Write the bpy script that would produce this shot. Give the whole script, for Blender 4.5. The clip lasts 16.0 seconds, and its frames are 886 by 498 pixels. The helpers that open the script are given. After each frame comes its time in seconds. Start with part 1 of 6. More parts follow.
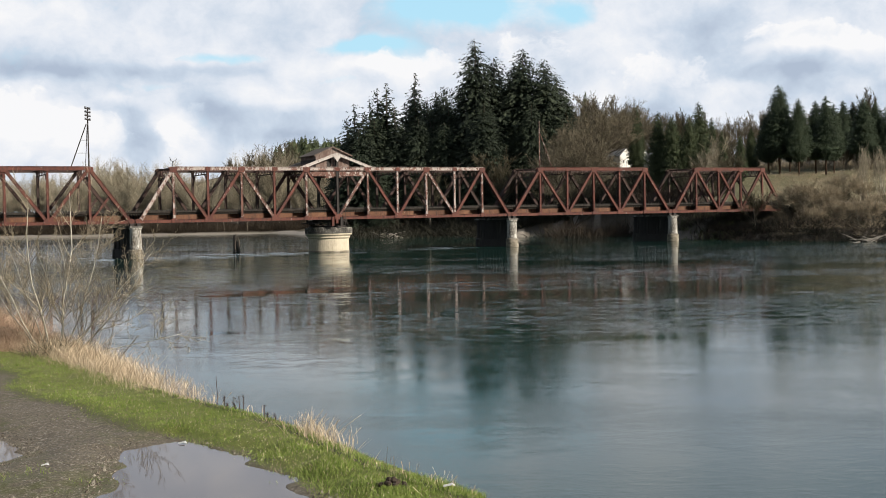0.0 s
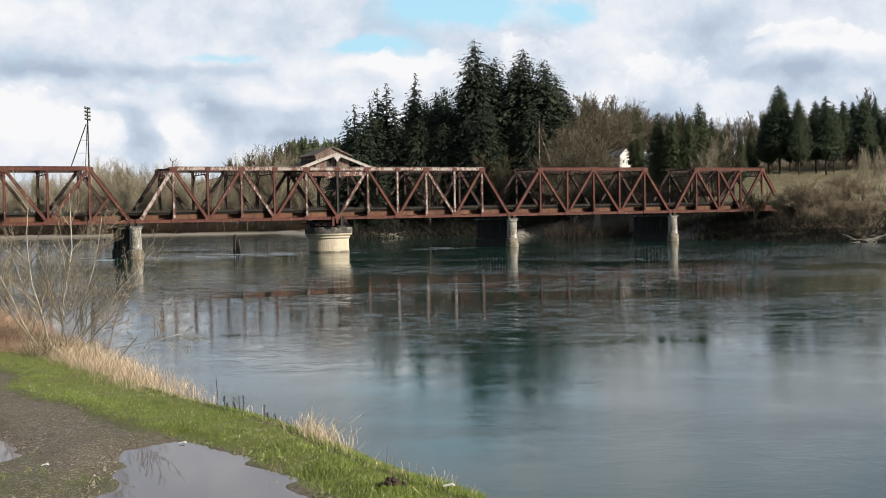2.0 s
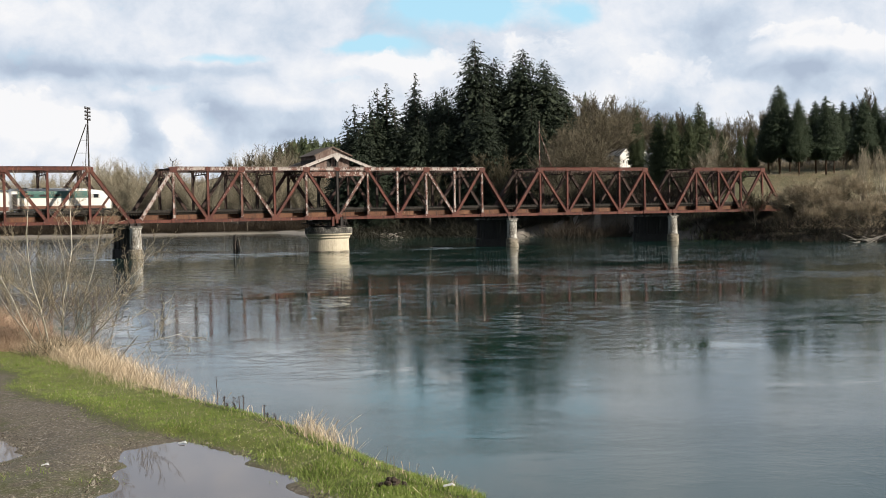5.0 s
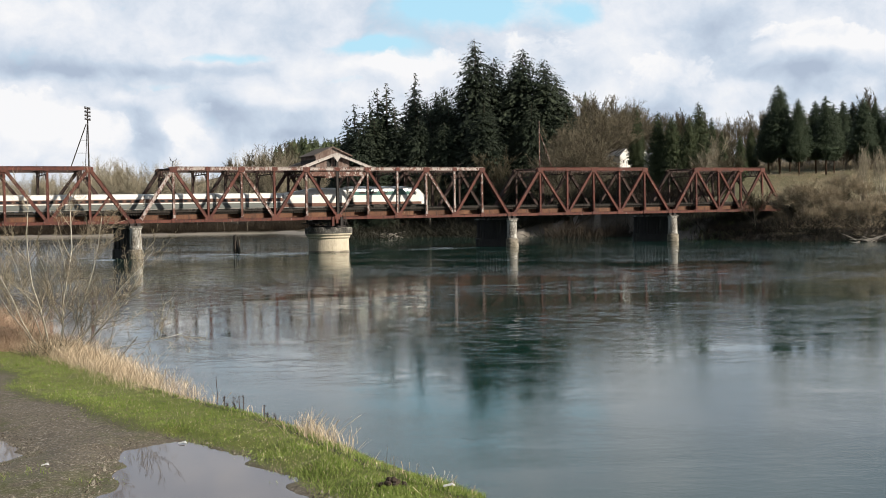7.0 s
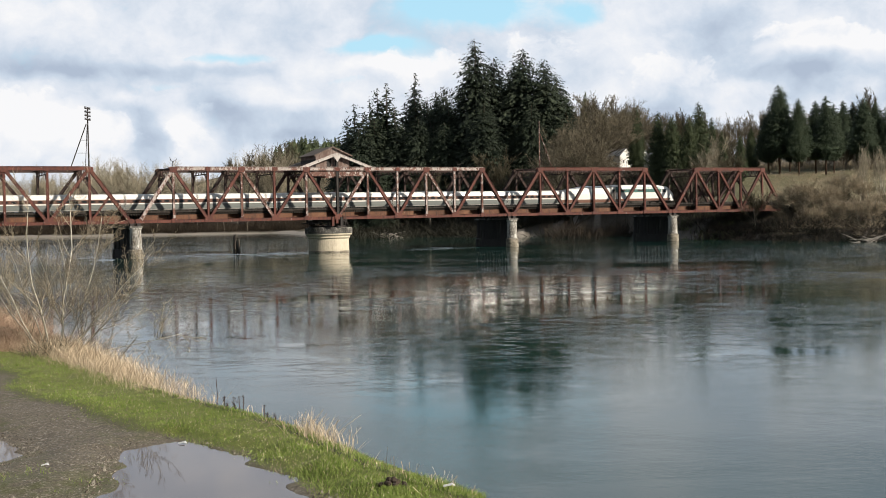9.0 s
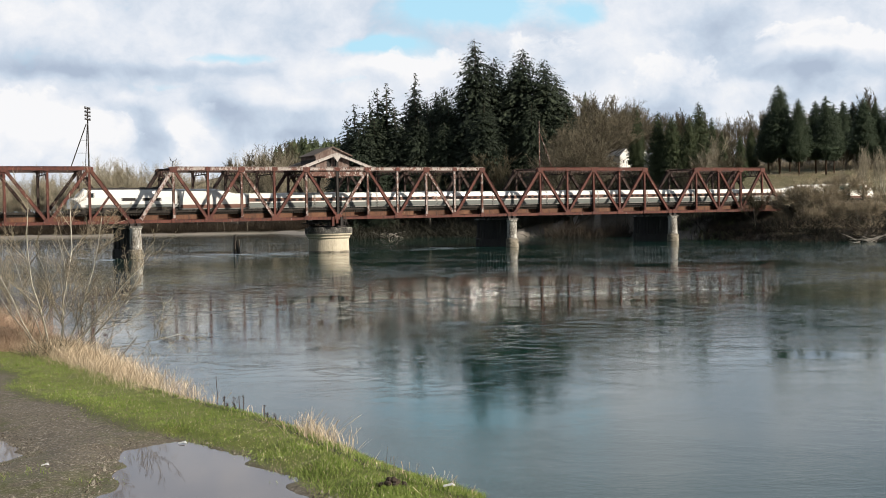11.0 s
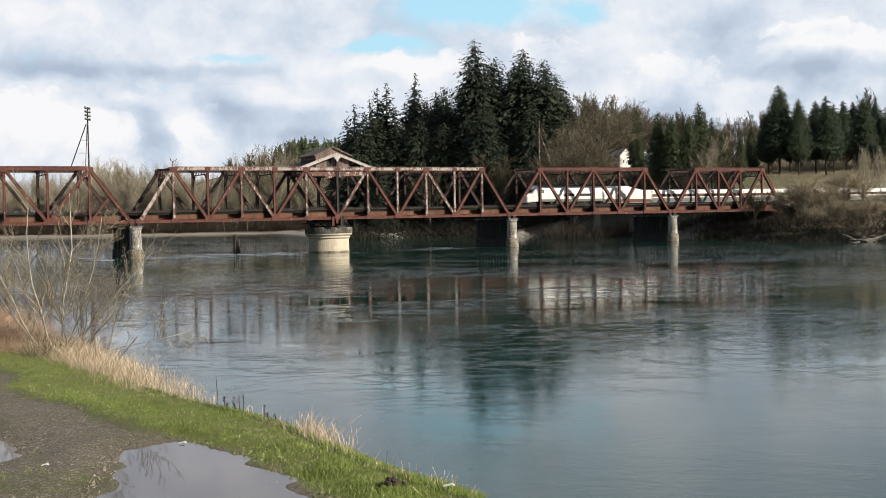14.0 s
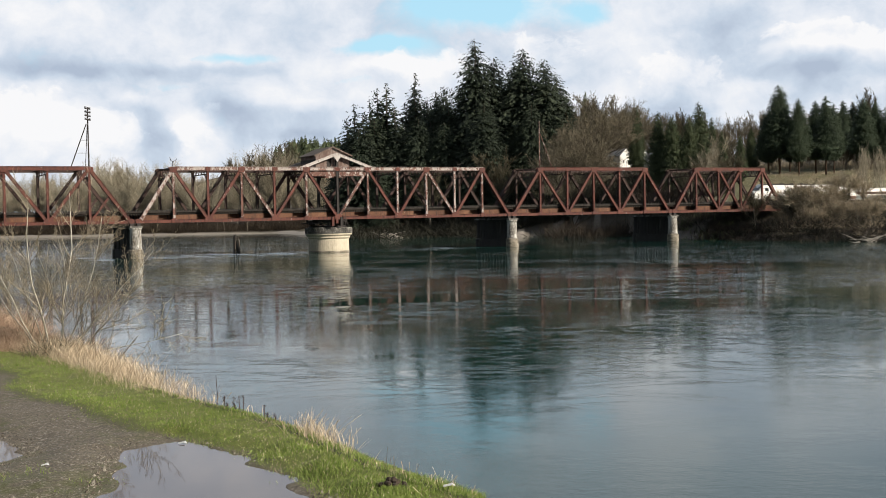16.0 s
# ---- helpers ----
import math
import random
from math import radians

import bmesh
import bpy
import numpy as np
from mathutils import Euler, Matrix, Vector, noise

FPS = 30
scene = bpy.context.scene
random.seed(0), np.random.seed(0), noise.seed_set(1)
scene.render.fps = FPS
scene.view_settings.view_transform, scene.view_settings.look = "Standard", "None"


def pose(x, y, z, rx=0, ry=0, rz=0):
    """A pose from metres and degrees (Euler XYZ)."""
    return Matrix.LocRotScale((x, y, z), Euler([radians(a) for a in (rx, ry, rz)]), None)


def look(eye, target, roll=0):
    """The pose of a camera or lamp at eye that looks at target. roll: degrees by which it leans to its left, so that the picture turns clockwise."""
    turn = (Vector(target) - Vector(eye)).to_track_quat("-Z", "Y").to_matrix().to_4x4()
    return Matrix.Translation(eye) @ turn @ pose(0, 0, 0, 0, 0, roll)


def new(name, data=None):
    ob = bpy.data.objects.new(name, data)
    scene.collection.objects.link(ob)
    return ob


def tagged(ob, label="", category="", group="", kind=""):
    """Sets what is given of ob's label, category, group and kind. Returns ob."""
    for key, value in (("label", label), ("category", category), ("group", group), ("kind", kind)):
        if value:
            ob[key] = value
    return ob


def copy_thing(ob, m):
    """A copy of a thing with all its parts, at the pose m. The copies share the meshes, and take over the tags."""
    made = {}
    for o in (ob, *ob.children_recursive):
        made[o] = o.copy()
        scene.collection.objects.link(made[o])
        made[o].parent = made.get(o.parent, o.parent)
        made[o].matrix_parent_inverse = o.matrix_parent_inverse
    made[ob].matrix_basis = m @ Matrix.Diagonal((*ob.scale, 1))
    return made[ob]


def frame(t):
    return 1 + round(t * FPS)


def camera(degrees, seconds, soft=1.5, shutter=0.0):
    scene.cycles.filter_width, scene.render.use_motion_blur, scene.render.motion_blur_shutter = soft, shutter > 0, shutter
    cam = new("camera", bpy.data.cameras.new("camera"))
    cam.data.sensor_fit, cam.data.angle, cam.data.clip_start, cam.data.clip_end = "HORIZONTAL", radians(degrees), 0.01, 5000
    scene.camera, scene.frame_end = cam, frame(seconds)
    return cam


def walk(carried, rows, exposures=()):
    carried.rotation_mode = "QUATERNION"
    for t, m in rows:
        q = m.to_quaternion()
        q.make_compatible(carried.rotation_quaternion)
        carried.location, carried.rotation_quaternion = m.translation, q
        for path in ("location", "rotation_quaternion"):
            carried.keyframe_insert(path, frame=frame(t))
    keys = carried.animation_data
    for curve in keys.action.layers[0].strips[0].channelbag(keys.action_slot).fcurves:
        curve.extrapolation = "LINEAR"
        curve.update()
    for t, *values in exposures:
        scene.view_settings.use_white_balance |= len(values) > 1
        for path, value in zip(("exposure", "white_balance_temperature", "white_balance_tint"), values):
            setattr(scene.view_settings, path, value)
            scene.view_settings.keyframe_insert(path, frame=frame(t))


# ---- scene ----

# ================= camera and its walk =================
CAM = Vector((-87.87, -209.70, 6.41))
YAW, PITCH, ROLL = radians(27.645), radians(-1.509), -1.121
aim = CAM + 100 * Vector((math.sin(YAW) * math.cos(PITCH), math.cos(YAW) * math.cos(PITCH), math.sin(PITCH)))
cam = camera(40.07, 16.0, soft=0.72, shutter=0.4)
walk(cam, [(0.0, look(CAM, aim, ROLL)), (16.0, look(CAM, aim, ROLL))])
scene.view_settings.exposure = 0.31


def site(u, v, z=0.0):
    """u metres to the right of the viewpoint, v metres ahead of it, z above the water."""
    return Vector((CAM.x + u * math.cos(YAW) + v * math.sin(YAW), CAM.y - u * math.sin(YAW) + v * math.cos(YAW), z))


# ================= mesh and material helpers =================
class Shape:
    """Collects vertices and faces of one mesh."""

    def __init__(self):
        self.v, self.f = [], []

    def poly(self, pts):
        n = len(self.v)
        self.v.extend(tuple(p) for p in pts)
        self.f.append(tuple(range(n, n + len(pts))))

    def hexa(self, a, b):
        """A solid between two four-cornered rings."""
        n = len(self.v)
        self.v.extend(tuple(p) for p in (*a, *b))
        for q in ((3, 2, 1, 0), (4, 5, 6, 7), (0, 1, 5, 4), (1, 2, 6, 5), (2, 3, 7, 6), (3, 0, 4, 7)):
            self.f.append(tuple(n + k for k in q))

    def box(self, x0, x1, y0, y1, z0, z1):
        self.hexa([(x0, y0, z0), (x1, y0, z0), (x1, y1, z0), (x0, y1, z0)], [(x0, y0, z1), (x1, y0, z1), (x1, y1, z1), (x0, y1, z1)])

    def beam(self, p, q, wide, deep, side=(0, 1, 0), shift=(0, 0)):
        """A bar from p to q: wide along side, deep across it."""
        p, q = Vector(p), Vector(q)
        d = (q - p).normalized()
        s = Vector(side)
        s = (s - d * s.dot(d)).normalized()
        t = d.cross(s)
        o = s * shift[0] + t * shift[1]
        ring = [(-1, -1), (1, -1), (1, 1), (-1, 1)]
        self.hexa([p + o + s * (a * wide / 2) + t * (b * deep / 2) for a, b in ring], [q + o + s * (a * wide / 2) + t * (b * deep / 2) for a, b in ring])

    def girder(self, p, q, wide, deep, side=(0, 1, 0), plate=0.05):
        """A riveted built-up member: two webs with outstanding flanges and battens between."""
        self.beam(p, q, plate, deep, side, (-wide * 0.36, 0))
        self.beam(p, q, plate, deep, side, (wide * 0.36, 0))
        for e in (-1, 1):
            self.beam(p, q, wide * 0.26, plate, side, (-wide * 0.40, e * (deep / 2 - plate / 2)))
            self.beam(p, q, wide * 0.26, plate, side, (wide * 0.40, e * (deep / 2 - plate / 2)))
        p, q = Vector(p), Vector(q)
        n = max(2, int((q - p).length / 0.9))
        for i in range(n):
            a, b = p.lerp(q, (i + 0.2) / n), p.lerp(q, (i + 0.55) / n)
            self.beam(a, b, wide * 0.72, deep * 0.8, side)

    def tube(self, pts, radii, n=6, cap=True):
        pts = [Vector(p) for p in pts]
        rings = []
        ref = Vector((0.31, 0.87, 0.38))
        for i, p in enumerate(pts):
            d = (pts[min(i + 1, len(pts) - 1)] - pts[max(i - 1, 0)]).normalized()
            s = d.cross(ref)
            if s.length < 0.05:
                s = d.cross(Vector((1, 0, 0)))
            s.normalize()
            t = d.cross(s)
            k = len(self.v)
            for j in range(n):
                a = 2 * math.pi * j / n
                self.v.append(tuple(p + (s * math.cos(a) + t * math.sin(a)) * radii[i]))
            rings.append(k)
        for a, b in zip(rings, rings[1:]):
            for j in range(n):
                self.f.append((a + j, a + (j + 1) % n, b + (j + 1) % n, b + j))
        if cap:
            self.f.append(tuple(rings[0] + j for j in reversed(range(n))))
            self.f.append(tuple(rings[-1] + j for j in range(n)))

    def lathe(self, profile, n=32, centre=(0, 0), squash=(1, 1)):
        """Turns (radius, z) rows about an upright axis."""
        k = len(self.v)
        for r, z in profile:
            for j in range(n):
                a = 2 * math.pi * j / n
                self.v.append((centre[0] + r * math.cos(a) * squash[0], centre[1] + r * math.sin(a) * squash[1], z))
        for i in range(len(profile) - 1):
            for j in range(n):
                self.f.append((k + i * n + j, k + i * n + (j + 1) % n, k + (i + 1) * n + (j + 1) % n, k + (i + 1) * n + j))
        self.f.append(tuple(k + j for j in reversed(range(n))))
        e = k + (len(profile) - 1) * n
        self.f.append(tuple(e + j for j in range(n)))

    def mesh(self, name, material, smooth=False):
        me = bpy.data.meshes.new(name)
        me.from_pydata(self.v, [], self.f)
        me.materials.append(material)
        if smooth:
            me.shade_smooth()
        me.update()
        return me


def part(name, shape, material, parent, label="", kind="", smooth=False):
    ob = new(name, shape.mesh(name, material, smooth) if isinstance(shape, Shape) else shape)
    ob.parent = parent
    if label or kind:
        tagged(ob, label, kind=kind)
    return ob


def thing(name, m, label, category, group="", kind=""):
    ob = new(name)
    ob.matrix_basis = m
    return tagged(ob, label, category, group, kind)


def solo(name, shape, material, label, category, kind="", group="", smooth=False, m=None):
    ob = new(name, shape.mesh(name, material, smooth) if isinstance(shape, Shape) else shape)
    if m is not None:
        ob.matrix_basis = m
    return tagged(ob, label, category, group, kind)


class Nodes:
    """A short way to write node trees."""

    def __init__(self, tree):
        self.t = tree

    def add(self, kind, inputs=None, **props):
        n = self.t.nodes.new(kind)
        if "operation" in props:
            n.operation = props["operation"]
        if "use_clamp" in props:
            n.use_clamp = props["use_clamp"]
        if "rotation_type" in props:
            n.rotation_type = props["rotation_type"]
        if "data_type" in props:
            n.data_type, n.blend_type = props["data_type"], props["blend_type"]
        if "sky_type" in props:
            n.sky_type, n.sun_disc = props["sky_type"], False
            n.sun_elevation, n.sun_rotation = props["sun_elevation"], props["sun_rotation"]
        for k, val in (inputs or {}).items():
            if isinstance(val, bpy.types.NodeSocket):
                self.t.links.new(val, n.inputs[k])
            else:
                n.inputs[k].default_value = val
        return n

    def math(self, op, a, b=0.0, c=0.0, clamp=False):
        return self.add("ShaderNodeMath", {0: a, 1: b, 2: c}, operation=op, use_clamp=clamp).outputs[0]

    def noise(self, vec, scale, detail=4.0, rough=0.55, out="Fac", distortion=0.0):
        return self.add("ShaderNodeTexNoise", {"Vector": vec, "Scale": scale, "Detail": detail, "Roughness": rough, "Distortion": distortion}).outputs[out]

    def ramp(self, fac, stops):
        n = self.add("ShaderNodeValToRGB", {0: fac})
        while len(n.color_ramp.elements) < len(stops):
            n.color_ramp.elements.new(0.5)
        for e, (p, c) in zip(n.color_ramp.elements, stops):
            e.position, e.color = p, (*c, 1) if len(c) == 3 else c
        return n.outputs[0]

    def grey(self, fac, lo, hi, a=0.0, b=1.0):
        return self.add("ShaderNodeMapRange", {0: fac, 1: lo, 2: hi, 3: a, 4: b}).outputs[0]

    def mix(self, fac, a, b, blend="MIX"):
        n = self.add("ShaderNodeMix", data_type="RGBA", blend_type=blend)
        for i, val in ((0, fac), (6, a), (7, b)):
            if isinstance(val, bpy.types.NodeSocket):
                self.t.links.new(val, n.inputs[i])
            else:
                n.inputs[i].default_value = (*val, 1) if isinstance(val, tuple) and len(val) == 3 else val
        return n.outputs[2]

    def scaled(self, vec, x, y, z):
        return self.add("ShaderNodeMapping", {"Vector": vec, "Scale": (x, y, z)}).outputs[0]


def material(name):
    m = bpy.data.materials.new(name)
    m.use_nodes = True
    n = Nodes(m.node_tree)
    bsdf = m.node_tree.nodes["Principled BSDF"]
    pos = n.add("ShaderNodeTexCoord").outputs["Object"]
    return m, n, bsdf, pos


def finish(n, bsdf, colour, rough, bump=None, strength=0.3, distance=0.05):
    link = n.t.links.new
    link(colour, bsdf.inputs["Base Color"])
    if isinstance(rough, bpy.types.NodeSocket):
        link(rough, bsdf.inputs["Roughness"])
    else:
        bsdf.inputs["Roughness"].default_value = rough
    if bump is not None:
        b = n.add("ShaderNodeBump", {"Strength": strength, "Distance": distance, "Height": bump})
        link(b.outputs[0], bsdf.inputs["Normal"])


def simple(name, stops, scale, rough=0.8, fine=8.0, strength=0.3, distance=0.03, island=0.0, detail=6.0, stretch=(1, 1, 1), metal=0.0, spec=None):
    """A surface of mottled colour with grain at two scales."""
    m, n, bsdf, pos = material(name)
    p = n.scaled(pos, *stretch)
    a = n.noise(p, scale, detail, 0.6)
    b = n.noise(p, scale * fine, 5.0, 0.6)
    fac = n.math("ADD", n.math("MULTIPLY", a, 0.65), n.math("MULTIPLY", b, 0.35))
    if island:
        r = n.add("ShaderNodeNewGeometry").outputs["Random Per Island"]
        fac = n.math("ADD", fac, n.math("MULTIPLY", n.math("SUBTRACT", r, 0.5), island))
    finish(n, bsdf, n.ramp(fac, stops), n.grey(b, 0.3, 0.7, rough - 0.08, min(1, rough + 0.08)), b, strength, distance)
    bsdf.inputs["Metallic"].default_value = metal
    if spec is not None:
        bsdf.inputs["Specular IOR Level"].default_value = spec
    return m


# ================= sky, sun =================
SUN_TO = Vector((0.540, -0.842, 0.0)).normalized() * math.cos(radians(26)) + Vector((0, 0, math.sin(radians(26))))


HEAPS = [(-0.345, 0.083, 0.062, 0.026), (-0.285, 0.072, 0.034, 0.022), (-0.212, 0.070, 0.022, 0.014), (-0.192, 0.086, 0.015, 0.009), (-0.020, 0.128, 0.066, 0.012), (0.070, 0.135, 0.030, 0.018), (0.290, 0.137, 0.045, 0.010), (0.180, 0.112, 0.045, 0.016)]


def cloud_tree(n, direction):
    """Cloud cover and cloud shade by direction: broken cumulus under a veil."""
    turn = n.add("ShaderNodeVectorRotate", {"Vector": direction, "Angle": YAW}, rotation_type="Z_AXIS").outputs[0]
    xyz = n.add("ShaderNodeSeparateXYZ", {0: turn})
    az = n.math("ARCTAN2", xyz.outputs[0], xyz.outputs[1])
    el = n.math("ARCSINE", xyz.outputs[2])
    flat = n.add("ShaderNodeCombineXYZ", {0: az, 1: n.math("MULTIPLY", el, 1.2), 2: 0.3}).outputs[0]
    warp = n.noise(flat, 9.0, 4, 0.6, "Color")
    bent = n.add("ShaderNodeVectorMath", {0: n.add("ShaderNodeVectorMath", {0: n.add("ShaderNodeVectorMath", {0: warp, 1: (0.5, 0.5, 0.5)}, operation="SUBTRACT").outputs[0], "Scale": 0.045}, operation="SCALE").outputs[0], 1: flat}, operation="ADD").outputs[0]
    fine = n.noise(bent, 15.0, 11, 0.63)
    big = n.noise(bent, 5.0, 5, 0.5)
    lump = n.math("ADD", n.math("MULTIPLY", n.add("ShaderNodeTexVoronoi", {"Vector": bent, "Scale": 17.0}).outputs["Distance"], -0.65), n.math("MULTIPLY", n.add("ShaderNodeTexVoronoi", {"Vector": bent, "Scale": 43.0}).outputs["Distance"], -0.35))
    lump = n.math("ADD", lump, 0.42)

    sep = n.add("ShaderNodeSeparateXYZ", {0: bent})

    def blob(a, e, ra, re):
        da = n.math("DIVIDE", n.math("SUBTRACT", sep.outputs[0], a), ra)
        de = n.math("DIVIDE", n.math("SUBTRACT", sep.outputs[1], e * 1.2), re * 1.2)
        r2 = n.math("ADD", n.math("MULTIPLY", da, da), n.math("MULTIPLY", de, de))
        return n.math("POWER", 2.718, n.math("MULTIPLY", r2, -1.0))

    def total(rows):
        out = 0.0
        for a, e, ra, re, w in rows:
            out = n.math("ADD", out, n.math("MULTIPLY", blob(a, e, ra, re), w))
        return out

    holes = total([(0.020, 0.174, 0.049, 0.016, 1.0), (-0.055, 0.139, 0.035, 0.006, 0.66), (-0.174, 0.134, 0.042, 0.0047, 0.36), (0.105, 0.163, 0.023, 0.014, 0.5), (-0.09, 0.111, 0.028, 0.0037, 0.2), (-0.225, 0.107, 0.019, 0.0037, 0.18), (0.142, 0.107, 0.014, 0.0065, 0.14), (-0.276, 0.062, 0.019, 0.0186, 0.16)])
    dark = total([(-0.309, 0.12, 0.112, 0.0079, 0.37), (-0.248, 0.068, 0.020, 0.0200, 0.40), (-0.16, 0.086, 0.06, 0.0090, 0.36), (-0.125, 0.070, 0.035, 0.0070, 0.34), (0.275, 0.110, 0.075, 0.008, 0.34), (0.226, 0.150, 0.030, 0.014, 0.16), (0.217, 0.128, 0.047, 0.0102, 0.22), (0.1, 0.126, 0.023, 0.0186, 0.10), (0.356, 0.091, 0.019, 0.014, 0.19), (-0.174, 0.123, 0.07, 0.0051, 0.12), (-0.281, 0.089, 0.012, 0.0084, 0.12), (0.054, 0.155, 0.047, 0.0065, 0.09), (0.161, 0.148, 0.037, 0.0074, 0.12)])
    light = total([(-0.33, 0.079, 0.04, 0.0223, 0.5), (-0.218, 0.079, 0.021, 0.0102, 0.5), (-0.044, 0.125, 0.06, 0.0074, 0.45), (-0.309, 0.166, 0.079, 0.0209, 0.26), (0.3, 0.129, 0.044, 0.0051, 0.45), (0.175, 0.106, 0.028, 0.0186, 0.16), (-0.16, 0.056, 0.042, 0.0074, 0.2), (-0.118, 0.093, 0.028, 0.0056, 0.22), (0.124, 0.095, 0.028, 0.014, 0.2), (-0.26, 0.097, 0.019, 0.0056, 0.28)])
    # heaped cumulus with crisp cauliflower tops: direction, height, half widths
    curl = n.noise(bent, 34.0, 9, 0.62)
    heap, under = 0.0, 0.0
    for a, e, ra, re in HEAPS:
        v = n.math("ADD", n.math("MULTIPLY", blob(a, e, ra, re), 1.0), n.math("ADD", n.math("MULTIPLY", n.math("SUBTRACT", curl, 0.5), 1.5), n.math("MULTIPLY", n.math("SUBTRACT", fine, 0.5), 1.5)))
        heap = n.math("MAXIMUM", heap, n.grey(v, 0.47, 0.66))
        under = n.math("MAXIMUM", under, n.math("MULTIPLY", blob(a + 0.01, e - re * 1.0, ra * 0.9, re * 0.7), 0.30))
    holes = n.math("ADD", holes, n.grey(el, 0.22, 0.6, 0.0, 0.16))
    cover = n.math("SUBTRACT", n.math("ADD", 0.62, n.math("MULTIPLY", n.math("SUBTRACT", fine, 0.5), 0.9)), holes)
    shade = n.math("ADD", n.math("ADD", 0.55, n.math("MULTIPLY", n.math("SUBTRACT", fine, 0.5), 1.15)), n.math("SUBTRACT", n.math("ADD", light, n.math("MULTIPLY", n.math("SUBTRACT", big, 0.5), 0.5)), dark))
    shade = n.math("ADD", shade, n.math("MULTIPLY", lump, n.grey(el, 0.05, 0.14, 0.75, 0.3)))
    shade = n.math("SUBTRACT", shade, n.grey(el, 0.13, 0.42, 0.0, 0.34))
    shade = n.math("ADD", shade, n.math("MULTIPLY", heap, n.math("SUBTRACT", n.math("ADD", 0.18, n.math("MULTIPLY", n.math("SUBTRACT", curl, 0.5), 0.7)), under)))
    return n.math("MAXIMUM", n.grey(cover, 0.17, 0.50), n.math("MULTIPLY", heap, 0.85)), n.ramp(shade, [(0.02, (0.45, 0.53, 0.66)), (0.30, (0.60, 0.69, 0.81)), (0.54, (0.80, 0.845, 0.92)), (0.78, (0.965, 0.965, 0.98))])


def cloud_group():
    tree = bpy.data.node_groups.new("clouds", "ShaderNodeTree")
    tree.interface.new_socket("Direction", in_out="INPUT", socket_type="NodeSocketVector")
    tree.interface.new_socket("Cover", in_out="OUTPUT", socket_type="NodeSocketFloat")
    tree.interface.new_socket("Puff", in_out="OUTPUT", socket_type="NodeSocketColor")
    n = Nodes(tree)
    cov, puffs = cloud_tree(n, n.add("NodeGroupInput").outputs[0])
    n.add("NodeGroupOutput", {0: cov, 1: puffs})
    return tree


CLOUDS = cloud_group()


def cloud_nodes(n, direction):
    g = n.t.nodes.new("ShaderNodeGroup")
    g.node_tree = CLOUDS
    n.t.links.new(direction, g.inputs[0])
    return g.outputs[0], g.outputs[1]


world = bpy.data.worlds.new("sky")
scene.world = world
world.use_nodes = True
wn = Nodes(world.node_tree)
sky = wn.add("ShaderNodeTexSky", sky_type="NISHITA", sun_disc=False, sun_elevation=radians(26), sun_rotation=math.atan2(SUN_TO.x, SUN_TO.y))
sky_light = wn.add("ShaderNodeVectorMath", {0: sky.outputs[0], "Scale": 0.085}, operation="SCALE").outputs[0]
cover, puff = cloud_nodes(wn, wn.add("ShaderNodeTexCoord").outputs["Generated"])
dim = wn.add("ShaderNodeVectorMath", {0: puff, "Scale": 0.62}, operation="SCALE").outputs[0]
wn.t.links.new(wn.mix(cover, sky_light, dim), world.node_tree.nodes["Background"].inputs[0])
world.node_tree.nodes["Background"].inputs[1].default_value = 0.52

sun = new("sun", bpy.data.lights.new("sun", "SUN"))
sun.data.energy, sun.data.angle, sun.data.color = 4.5, radians(0.6), (1.0, 0.91, 0.78)
sun.matrix_basis = look(SUN_TO * 300, (0, 0, 0))


def cloud_backdrop():
    """The clouds ahead, far beyond all else; they drift slowly with the wind."""
    m = bpy.data.materials.new("drifting cloud")
    m.use_nodes = True
    n = Nodes(m.node_tree)
    m.node_tree.nodes.remove(m.node_tree.nodes["Principled BSDF"])
    pos = n.add("ShaderNodeTexCoord").outputs["Object"]
    way = n.add("ShaderNodeVectorMath", {0: pos}, operation="NORMALIZE").outputs[0]
    cov, puffs = cloud_nodes(n, way)
    high = n.grey(n.add("ShaderNodeSeparateXYZ", {0: way}).outputs[2], 0.0, 0.25)
    blue = n.ramp(high, [(0.0, (0.62, 0.78, 0.90)), (0.45, (0.52, 0.82, 0.97)), (0.75, (0.46, 0.78, 0.97)), (1.0, (0.26, 0.50, 0.76))])
    em = n.add("ShaderNodeEmission", {"Color": n.mix(cov, blue, puffs), "Strength": 0.79})
    n.t.links.new(em.outputs[0], m.node_tree.nodes["Material Output"].inputs[0])
    s = Shape()
    R, rows, cols = 4300.0, 12, 40
    for i in range(rows + 1):
        e = radians(-3 + 45 * i / rows)
        for j in range(cols + 1):
            a = radians(-52 + 104 * j / cols) + YAW
            s.v.append((R * math.cos(e) * math.sin(a), R * math.cos(e) * math.cos(a), R * math.sin(e)))
    for i in range(rows):
        for j in range(cols):
            k = i * (cols + 1) + j
            s.f.append((k, k + cols + 1, k + cols + 2, k + 1))
    ob = solo("backdrop", s, m, "broken white and grey clouds with blue gaps", "sky", "structure", smooth=True, m=pose(CAM.x, CAM.y, CAM.z))
    return ob


clouds = cloud_backdrop()

